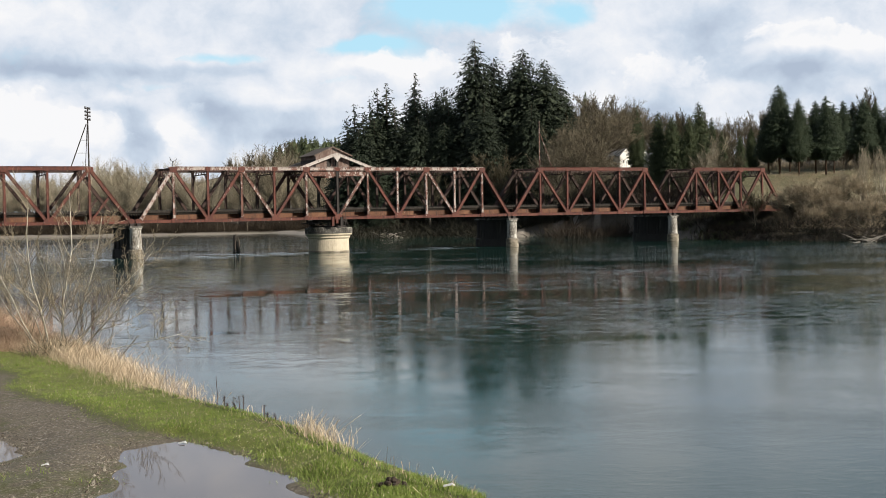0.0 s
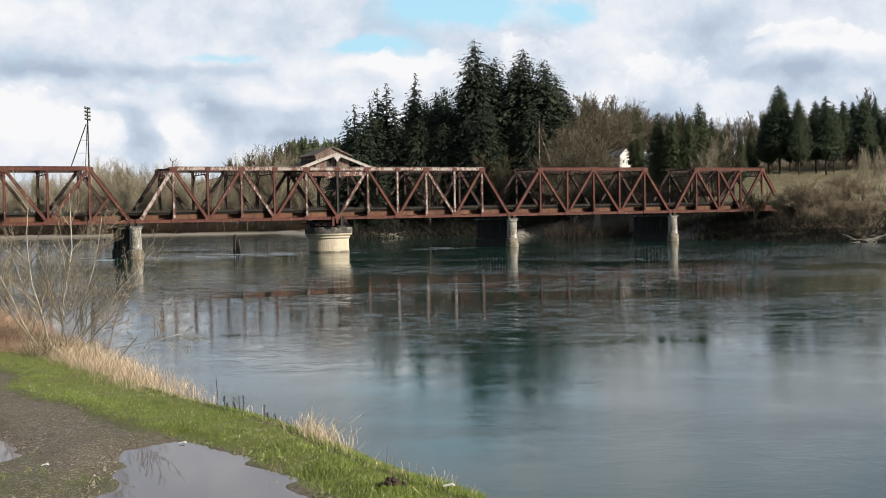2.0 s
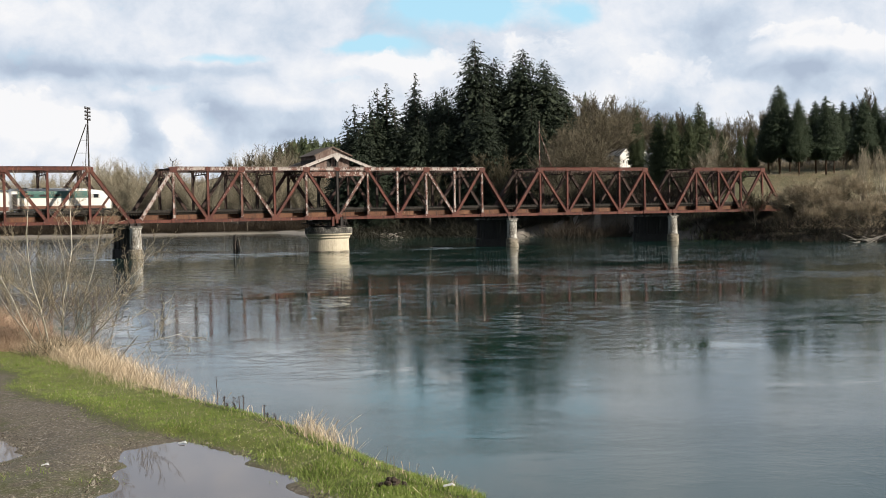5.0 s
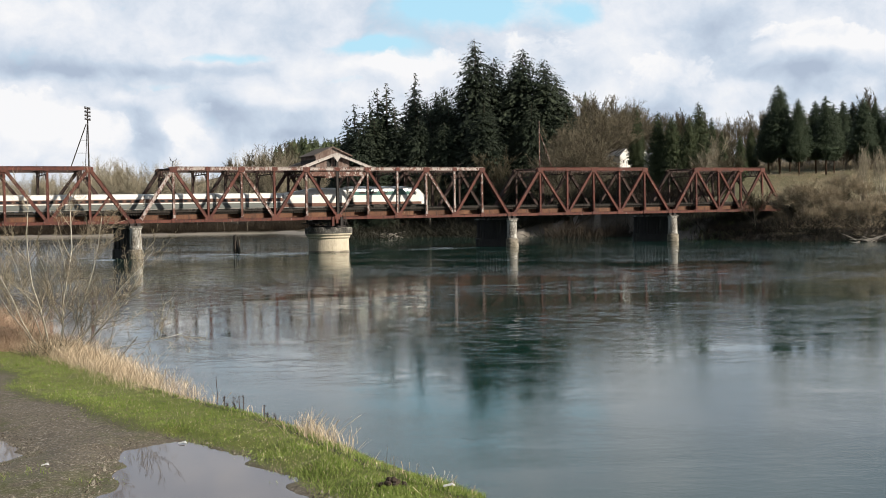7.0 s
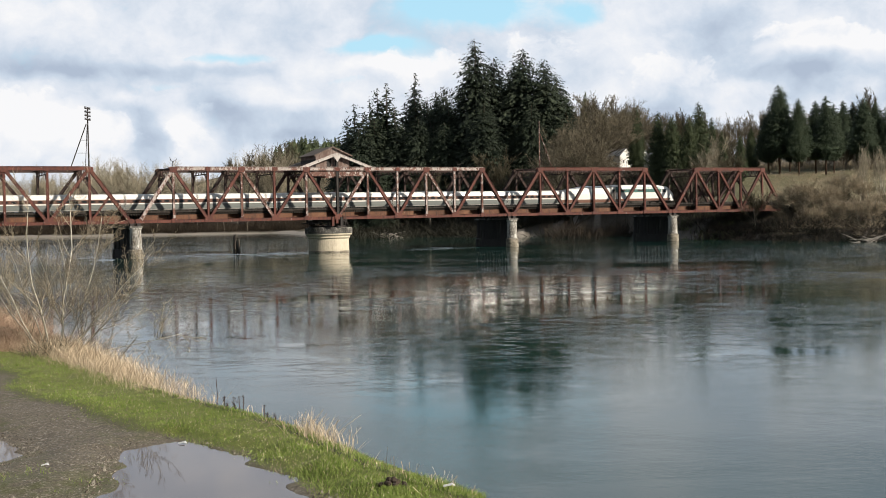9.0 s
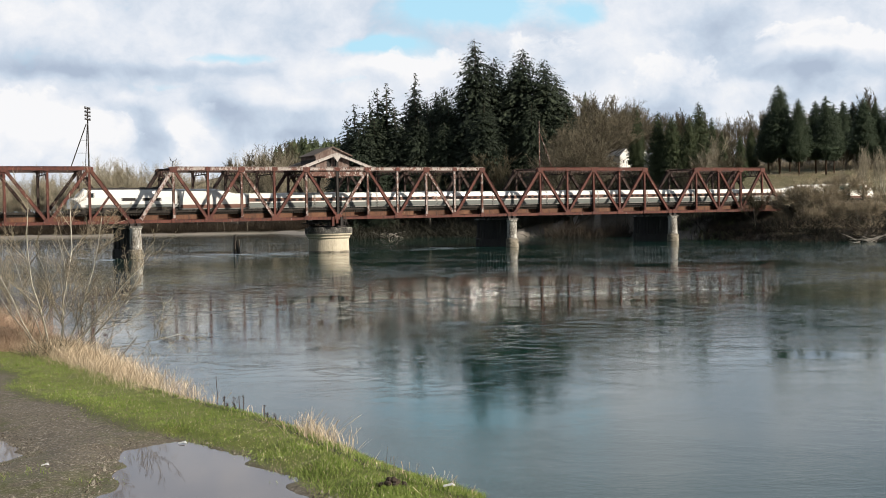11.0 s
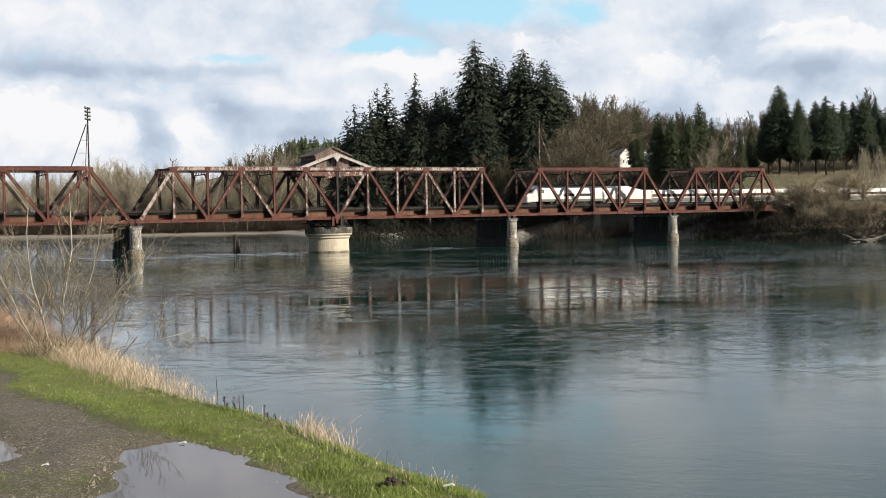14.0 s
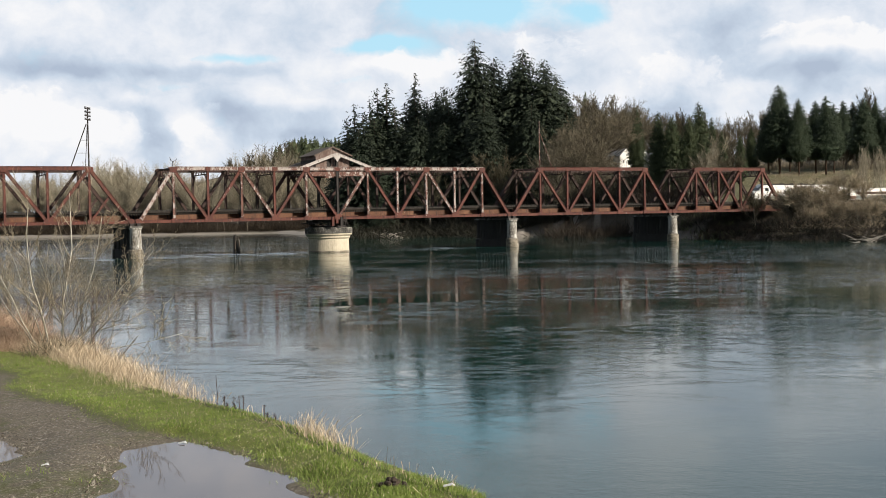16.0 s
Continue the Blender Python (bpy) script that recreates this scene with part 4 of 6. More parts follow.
wire_mast(37.95 + SPAN_P, 1, 9.4, 3, "thin rusty wire mast with a slanting stay on the truss top")

WATER_Z = 0.2
# ================= train =================
def gloss(name, colour, rough=0.35, metal=0.0, spec=0.5):
    m, n, bsdf, pos = material(name)
    dirt = n.noise(n.scaled(pos, 0.6, 1, 2), 1.0, 5, 0.6)
    col = n.mix(n.grey(dirt, 0.45, 0.8, 0.0, 0.25), colour, (colour[0] * 0.6, colour[1] * 0.56, colour[2] * 0.5))
    finish(n, bsdf, col, n.grey(dirt, 0.3, 0.7, rough - 0.03, rough + 0.03))
    bsdf.inputs["Specular IOR Level"].default_value = spec
    bsdf.inputs["Metallic"].default_value = metal
    return m


COACH_WHITE = gloss("cream white coach paint", (0.82, 0.80, 0.76), 0.13, spec=0.16)
LOCO_WHITE = gloss("polished white locomotive paint", (0.84, 0.83, 0.80), 0.10, spec=0.6)
COACH_GREEN = gloss("teal green coach paint", (0.08, 0.17, 0.15), 0.25)
COACH_BROWN = gloss("brown coach paint", (0.16, 0.075, 0.05))
COACH_SILVER = gloss("grey-green coach paint", (0.15, 0.165, 0.155), 0.4)
GLASS_DARK = gloss("dark window glass", (0.02, 0.024, 0.026), 0.08)
UNDER = simple("dusty underframe", [(0.3, (0.02, 0.018, 0.016)), (0.7, (0.07, 0.06, 0.05))], 1.5, 0.9)
LAMP_GLASS = gloss("headlight glass", (0.75, 0.75, 0.70), 0.1)


def section(s, x0, x1, rows0, rows1=None, caps=True):
    """A hull between two cross-sections of (half width, z) rows, closed over the top."""
    rows1 = rows1 or rows0
    def ring(x, rows):
        return [(x, -w, z) for w, z in rows] + [(x, w, z) for w, z in reversed(rows)]
    a, b = ring(x0, rows0), ring(x1, rows1)
    k, n = len(s.v), len(a)
    s.v.extend(a + b)
    for j in range(n):
        q = (j + 1) % n
        s.f.append((k + j, k + q, k + n + q, k + n + j))
    if caps:
        s.f.append(tuple(range(k, k + n)))
        s.f.append(tuple(reversed(range(k + n, k + 2 * n))))


def bogie(root, x, base, axles):
    truck = Shape()
    truck.box(x - base / 2 - 0.6, x + base / 2 + 0.6, -1.12, -0.98, 0.42, 0.72)
    truck.box(x - base / 2 - 0.6, x + base / 2 + 0.6, 0.98, 1.12, 0.42, 0.72)
    truck.box(x - 0.4, x + 0.4, -1.1, 1.1, 0.5, 0.8)
    t = part("truck_frame", truck, UNDER, root)
    for i in range(axles):
        xx = x - base / 2 + base * i / (axles - 1) if axles > 1 else x
        for y in (-0.75, 0.75):
            s = Shape()
            s.tube([(xx, y - 0.07, 0.475), (xx, y + 0.07, 0.475)], [0.47, 0.47], 18)
            part("wheel", s, RAIL_STEEL, t)


SIDE = 1.47


def coach_mesh_parts(root, length, fin=0):
    """Low articulated coach; fin: +1 or -1 for a tall flared end toward that way."""
    a, b = -length + 0.12, -0.12
    prof = [(1.30, 0.55), (SIDE, 0.75), (SIDE, 2.44), (1.36, 2.90), (1.18, 3.14), (0.80, 3.31), (0.3, 3.38)]
    s = Shape()
    section(s, a, b, prof)
    part("body", s, COACH_WHITE, root)
    for name, z0, z1, mat, out in (("lower_band", 0.72, 1.55, COACH_SILVER, 0.012), ("brown_band", 1.76, 2.42, COACH_BROWN, 0.010)):
        for e in (-1, 1):
            s = Shape()
            y0, y1 = sorted((e * (SIDE - 0.02), e * (SIDE + out)))
            s.box(a + 0.02, b - 0.02, y0, y1, z0, z1)
            part(name, s, mat, root)
    for e in (-1, 1):
        for k in range(8):
            s = Shape()
            x = a + 1.2 + k * (length - 2.6) / 7.4
            y0, y1 = sorted((e * SIDE, e * (SIDE + 0.022)))
            s.box(x, x + 0.95, y0, y1, 1.88, 2.28)
            part("window", s, GLASS_DARK, root)
    s = Shape()
    s.box(a - 0.16, a + 0.02, -1.25, 1.25, 0.7, 3.05)
    part("bellows", s, UNDER, root)
    bogie(root, a - 0.02, 0.1, 1)
    if fin:
        s = Shape()
        lo = [(SIDE, 2.5), (1.38, 2.88), (0.9, 3.28), (0.3, 3.36)]
        hi = [(SIDE, 2.5), (1.18, 3.75), (0.95, 4.10), (0.4, 4.25)]
        xa, xm, xb = (a + 0.5, a + 6.5, b) if fin > 0 else (b - 2.0, b - 6.0, a)
        section(s, xa, xm, lo, hi)
        section(s, xm, xb, hi, hi)
        part("fin_fairing", s, COACH_WHITE, root, "tall fairing rising to the locomotive")
        for e in (-1, 1):
            y0, y1 = sorted((e * SIDE, e * (SIDE + 0.025)))
            s = Shape()
            s.box(a + 0.1, b - 0.1, y0, y1, 0.72, 1.38)
            part("brown_skirt", s, COACH_BROWN, root)
            s = Shape()
            s.box(a + 0.1, b - 0.1, y0, y1, 1.38, 2.62)
            part("white_band", s, COACH_WHITE, root)


def coach(x_front, fin=0):
    root = thing("passenger_coach", pose(x_front, TRACK_Y, RAIL_Z), "low white passenger coach with brown window band and grey-green skirt" if not fin else "white baggage coach with a tall flared end fairing", "train coach", "coaches of the train")
    coach_mesh_parts(root, 13.0, fin)
    return root


def front_loco():
    """Full-bodied diesel with a short raked nose, green over white over brown."""
    root = thing("locomotive", pose(0, TRACK_Y, RAIL_Z), "streamlined diesel locomotive, teal green over cream white and brown, leading", "locomotive")
    L = 16.8
    lo = [(1.35, 0.85), (1.55, 1.0), (1.55, 3.45), (1.42, 4.05), (0.98, 4.38), (0.3, 4.48)]
    nose1 = [(1.35, 0.85), (1.53, 1.0), (1.50, 3.2), (1.32, 3.75), (0.9, 4.02), (0.3, 4.08)]
    nose2 = [(1.0, 0.8), (1.22, 0.95), (1.18, 2.2), (1.0, 2.6), (0.65, 2.8), (0.2, 2.86)]
    s = Shape()
    section(s, -L, -4.6, lo)
    section(s, -4.6, -1.6, lo, nose1)
    section(s, -1.6, -0.1, nose1, nose2)
    part("body", s, COACH_WHITE, root)
    for e in (-1, 1):
        y0, y1 = sorted((e * 1.54, e * 1.565))
        s = Shape()
        s.box(-L + 1.0, -3.6, y0, y1, 2.8, 3.5)
        q = e * 1.57
        s.poly([(-L + 1.0, q, 3.45), (-3.6, q, 3.45), (-4.2, e * 1.45, 3.98), (-L + 1.0, e * 1.45, 3.98)])
        part("green_band", s, COACH_GREEN, root)
        s = Shape()
        s.box(-L + 0.05, -L + 1.0, y0, y1, 1.0, 3.5)
        part("rear_panel", s, DARK_STEEL, root, "dark panel by the coupling")
        s = Shape()
        s.box(-L + 1.0, -1.2, y0, y1, 0.98, 1.45)
        part("brown_skirt", s, COACH_BROWN, root)
        s = Shape()
        s.box(-3.3, -2.3, y0, y1, 2.8, 3.45)
        part("cab_window", s, GLASS_DARK, root)
        for k in range(3):
            s = Shape()
            y2, y3 = sorted((e * 1.56, e * 1.585))
            s.box(-L + 2.2 + k * 2.3, -L + 3.6 + k * 2.3, y2, y3, 3.06, 3.42)
            part("louvre", s, DARK_STEEL, root)
    s = Shape()
    for o in (0.0, 0.04):
        s.poly([(-1.62, -0.9, 4.08 + o), (-1.62, 0.9, 4.08 + o), (-0.75, 0.8, 3.42 + o), (-0.75, -0.8, 3.42 + o)])
    part("windscreen", s, GLASS_DARK, root)
    for x in (-14.5, -11.0, -7.5):
        s = Shape()
        s.lathe([(0.62, 4.40), (0.62, 4.56), (0.5, 4.62)], 20, (x, 0))
        part("roof_fan", s, UNDER, root)
    s = Shape()
    s.box(-11.5, -6.8, -1.3, 1.3, 0.35, 1.1)
    part("fuel_tank", s, UNDER, root)
    for y in (-0.55, 0.55):
        s = Shape()
        s.tube([(-0.16, y, 2.2), (-0.02, y, 2.2)], [0.17, 0.17], 14)
        part("headlight", s, LAMP_GLASS, root)
    s = Shape()
    s.hexa([(-0.5, -1.2, 0.25), (-0.05, -0.6, 0.25), (-0.05, 0.6, 0.25), (-0.5, 1.2, 0.25)], [(-0.5, -1.2, 1.1), (-0.02, -0.9, 1.1), (-0.02, 0.9, 1.1), (-0.5, 1.2, 1.1)])
    part("pilot", s, UNDER, root)
    bogie(root, -4.2, 2.7, 2)
    bogie(root, -13.8, 2.7, 2)
    return root


def rear_loco():
    """Boxy monocoque diesel trailing backwards at the end of the train."""
    root = thing("locomotive", pose(0, TRACK_Y, RAIL_Z), "boxy white diesel locomotive with a sloped nose, trailing", "locomotive")
    L = 18.8
    prof = [(1.35, 1.0), (1.5, 1.15), (1.5, 2.70), (1.25, 3.78), (1.1, 4.15), (0.8, 4.36), (0.3, 4.44)]
    nose = [(1.3, 0.95), (1.42, 1.1), (1.40, 2.2), (1.28, 2.55), (1.1, 2.75), (0.7, 2.85), (0.25, 2.88)]
    tip = [(1.1, 0.9), (1.2, 1.05), (1.18, 2.05), (1.07, 2.35), (0.95, 2.5), (0.6, 2.6), (0.2, 2.62)]
    s = Shape()
    section(s, -L + 2.5, -0.1, prof)
    section(s, -L + 1.2, -L + 2.5, nose, prof)
    section(s, -L, -L + 1.2, tip, nose)
    part("body", s, LOCO_WHITE, root)
    for e in (-1, 1):
        y0, y1 = sorted((e * 1.49, e * 1.515))
        for k, (x0, x1) in enumerate(((-6.3, -3.0), (-10.0, -7.4))):
            s = Shape()
            s.box(x0, x1, y0, y1, 2.15, 2.68)
            part("intake_grille", s, DARK_STEEL, root)
        s = Shape()
        s.hexa([(-L + 2.9, e * 1.44, 2.78), (-L + 4.1, e * 1.44, 2.78), (-L + 4.1, e * 1.24, 3.58), (-L + 2.9, e * 1.24, 3.58)], [(-L + 2.9, e * 1.50, 2.78), (-L + 4.1, e * 1.50, 2.78), (-L + 4.1, e * 1.315, 3.58), (-L + 2.9, e * 1.315, 3.58)])
        part("cab_window", s, GLASS_DARK, root)
        s = Shape()
        s.box(-L + 2.6, -0.2, y0, y1, 1.12, 1.55)
        part("lower_stripe", s, COACH_SILVER, root)
    s = Shape()
    s.poly([(-L + 1.28, -1.1, 3.02), (-L + 1.28, 1.1, 3.02), (-L + 2.3, 1.05, 4.0), (-L + 2.3, -1.05, 4.0)])
    s.poly([(-L + 1.22, -1.1, 3.06), (-L + 1.22, 1.1, 3.06), (-L + 2.24, 1.05, 4.04), (-L + 2.24, -1.05, 4.04)])
    part("windscreen", s, GLASS_DARK, root)
    s = Shape()
    section(s, -L + 2.6, -0.15, [(1.11, 4.16), (0.82, 4.38), (0.3, 4.46)])
    part("roof", s, DARK_STEEL, root, "dark roof")
    for x in (-3.5, -6.0, -9.5):
        s = Shape()
        s.lathe([(0.62, 4.38), (0.62, 4.55), (0.5, 4.6)], 20, (x, 0))
        part("roof_fan", s, UNDER, root)
    s = Shape()
    s.box(-13.2, -7.8, -1.3, 1.3, 0.35, 1.05)
    part("fuel_tank", s, UNDER, root)
    for y in (-0.5, 0.5):
        s = Shape()
        s.tube([(-L - 0.04, y, 2.0), (-L + 0.1, y, 2.0)], [0.15, 0.15], 14)
        part("marker_light", s, LAMP_GLASS, root)
    bogie(root, -4.4, 2.8, 2)
    bogie(root, -16.8, 2.8, 2)
    return root


TRAIN = [(front_loco(), 0.0)]
at_x = -17.0
for i in range(12):
    TRAIN.append((coach(at_x, 1 if i == 0 else -1 if i == 11 else 0), at_x))
    at_x -= 13.0
TRAIN.append((rear_loco(), at_x - 0.2))

# ================= plants =================
def conifer_mesh(seed, h, spread, base, shape, droop, clump, count, hang=0.0):
    """Crown of drooping sprays on a tapering trunk; returns trunk and crown shapes."""
    rnd = random.Random(seed)
    trunk, crown = Shape(), Shape()
    bend = [(rnd.uniform(-0.3, 0.3) * k, rnd.uniform(-0.3, 0.3) * k) for k in (0, 0.4, 0.8, 1.0)]
    trunk.tube([(bend[i][0], bend[i][1], h * t) for i, t in enumerate((-0.03, 0.35, 0.7, 0.98))], [h * 0.014, h * 0.010, h * 0.006, 0.05], 7)
    wild = [[rnd.uniform(0.62 + 0.24 * hang, 1.18 - 0.10 * hang) for _ in range(9)] for _ in range(24)]
    for i in range(count):
        t = 1 - (1 - (i + rnd.random()) / count) ** 0.62
        z = h * (base + (1 - base) * t)
        r = spread * (max(0.0, 1 - t) ** shape + 0.02) * (0.6 + 0.4 * min(1, t * 7)) * (min(1, 0.35 + 3.2 * t + 0.3 * rnd.random()) if hang > 0.5 else 1)
        a = rnd.uniform(0, 2 * math.pi)
        ln = r * rnd.uniform(0.6, 1.1) * wild[int(t * 23)][int(a / 6.2832 * 9) % 9]
        dx, dy = math.cos(a), math.sin(a)
        lift = rnd.uniform(-0.05, 0.25)
        n = max(2, int(ln / (clump * 0.5)))
        for k in range(n):
            q = (k + 0.55 + rnd.uniform(-0.3, 0.3)) / n
            if q < 0.25 and rnd.random() < 0.5:
                continue
            c = Vector((dx * ln * q + rnd.gauss(0, 0.12) * clump, dy * ln * q + rnd.gauss(0, 0.12) * clump, z + (lift * q - droop * q * q) * ln + rnd.gauss(0, 0.12) * clump))
            w = clump * rnd.uniform(0.5, 1.3) * (1.15 - 0.4 * q) * (0.5 + 0.5 * min(1, (1 - t) * 2.5))
            ax = Vector((dx + rnd.gauss(0, 0.45), dy + rnd.gauss(0, 0.45), lift - 2.2 * droop * q + rnd.gauss(0, 0.3) - 1.5 * hang * rnd.random())).normalized()
            sd = Vector((-dy + rnd.gauss(0, 0.3), dx + rnd.gauss(0, 0.3), rnd.uniform(-0.7, 0.7))).normalized()
            e = w * rnd.uniform(0.35, 0.6)
            dn = Vector((0, 0, -e * rnd.uniform(0.3, 1.1)))
            crown.poly([c - ax * w * 0.6, c + sd * e + dn, c + ax * w * 0.9 + dn * 0.4])
            crown.poly([c - ax * w * 0.6, c + ax * w * 0.9 + dn * 0.4, c - sd * e + dn])
    return trunk, crown


TREE_HEIGHT = {}


def bare_tree_mesh(seed, h, levels, spread, first, twigs, thick, twig_w, upright=0.35, sides=5, reach=1.0, dome=0.0, stem=0.36):
    """Leafless tree: recursive limbs as tapered tubes, fine twigs as slivers."""
    rnd = random.Random(seed)
    wood, fine = Shape(), Shape()
    mid = Vector((0, 0, h * 0.55))

    def held(q):
        """Keeps a point inside the rounded crown."""
        e = q - mid
        wide = h * (0.50 if dome > 0.2 else 0.30)
        k = math.hypot(e.x / wide, e.y / wide, e.z / (h * 0.44))
        return q if not dome or k < 1 else mid + e / k * rnd.uniform(0.93, 1.04)

    def grow(p, d, ln, r, lev):
        pts, q = [p], p
        rr = [r]
        n = 3
        for i in range(n):
            d = (d + Vector((rnd.gauss(0, 0.16), rnd.gauss(0, 0.16), rnd.gauss(0.03, 0.10)))).normalized()
            q = held(q + d * ln / n) if lev else q + d * ln / n
            pts.append(q)
            rr.append(r * (1 - 0.62 * (i + 1) / n))
        wood.tube(pts, rr, sides if lev == 0 else 4 if lev < 2 else 3, cap=False)
        if lev < levels:
            k = first if lev == 0 else rnd.randint(3, 4)
            for i in range(k):
                f = rnd.uniform(0.35, 1.0) if i else 1.0
                idx = min(n - 1, int(f * n))
                o = pts[idx].lerp(pts[idx + 1], f * n - idx) if f < 1 else pts[-1]
                side = Vector((rnd.gauss(0, 1), rnd.gauss(0, 1), rnd.gauss(upright, 0.4))).normalized()
                nd = (d * (1 - spread) + side * spread + Vector((0, 0, upright * 0.35))).normalized()
                if dome > 0.2 and lev == 0:
                    tip, turn = rnd.uniform(0.15, 1.45), i * 2.4 + rnd.uniform(-0.4, 0.4)
                    nd = Vector((math.sin(tip) * math.cos(turn), math.sin(tip) * math.sin(turn), math.cos(tip) + 0.08)).normalized()
                elif dome:
                    out = (o - Vector((0, 0, h * stem * 0.8))).normalized()
                    nd = (nd * (1 - dome) + out * dome + Vector((0, 0, 0.12))).normalized()
                grow(o, nd, ln * rnd.uniform(0.55, 0.82), max(rr[-1] * rnd.uniform(0.7, 1.0), 0.008), lev + 1)
        if lev >= levels - 1:
            for i in range(twigs):
                f = rnd.random()
                o = pts[0].lerp(pts[-1], f)
                wild = 1.3 if dome > 0.2 else 0.6
                td = (d + Vector((rnd.gauss(0, wild), rnd.gauss(0, wild), rnd.gauss(0.15, wild * 0.8)))).normalized()
                if dome:
                    td = (td + (o - Vector((0, 0, h * stem))).normalized() * 0.5).normalized()
                tl = ln * rnd.uniform(0.4, 0.95) * reach
                s = td.cross(Vector((rnd.gauss(0, 1), rnd.gauss(0, 1), 0.2))).normalized() * twig_w
                m = o + td * tl * 0.55 + Vector((rnd.gauss(0, 0.05), rnd.gauss(0, 0.05), 0.04)) * tl
                fine.poly([o - s, o + s, m + s * 0.6, m - s * 0.6])
                fine.poly([m - s * 0.6, m + s * 0.6, held(o + td * tl + Vector((0, 0, 0.05 * tl)))])

    grow(Vector((0, 0, -0.3)), Vector((rnd.gauss(0, 0.05), rnd.gauss(0, 0.05), 1)).normalized(), h * stem, thick, 0)
    return wood, fine


def set_tree(proto, u, v, h, turn, sink=0.2, wide=1.0):
    """Places a copy of a tree, scaled from its own height."""
    k = h / TREE_HEIGHT[proto.name]
    p = site(u, v, terrain_z(u, v) - sink)
    m = Matrix.Translation(p) @ Matrix.Rotation(turn, 4, "Z") @ Matrix.Diagonal((k * wide, k * wide, k, 1))
    return copy_thing(proto, m)


def conifer(name, seed, h, spread, base, shape, droop, clump, count, needles, bark, label, group, hang=0.0):
    root = thing(name, pose(0, 0, -500), label, "tree", group)
    t, c = conifer_mesh(seed, h, spread, base, shape, droop, clump, count, hang)
    part("trunk", t, bark, root, smooth=True)
    part("crown", c, needles, root)
    TREE_HEIGHT[root.name] = h
    return root


def leafless(name, seed, h, levels, spread, first, twigs, thick, twig_w, bark, twig, label, group, upright=0.35, reach=1.0, dome=0.0, stem=0.36):
    root = thing(name, pose(0, 0, -500), label, "tree", group)
    w, f = bare_tree_mesh(seed, h, levels, spread, first, twigs, thick, twig_w, upright, 5, reach, dome, stem)
    part("trunk", w, bark, root, smooth=True)
    part("crown", f, twig, root)
    TREE_HEIGHT[root.name] = max(q[2] for q in f.v) * 0.97
    return root


def ridge_z(x, y, v):
    """Height of the sight line that crosses the picture at x, y, v metres ahead."""
    a, b = (x - 784) / 1568, (441 - y) / 1568
    rx, ry = math.cos(radians(ROLL)), math.sin(radians(ROLL))
    k = 2 * math.tan(radians(40.07) / 2)
    up = (a * ry + b * rx) * k
    return CAM.z + v * math.tan(PITCH + math.atan(up))


def tree_at(proto, x, y_top, v, turn, wide=1.0, sink=0.2):
    """A tree whose tip stands in direction x at height y_top, v metres ahead."""
    u = (x - 784) / 2150 * v
    h = ridge_z(x, y_top, v) - terrain_z(u, v)
    return set_tree(proto, u, v, h, turn, sink, wide)


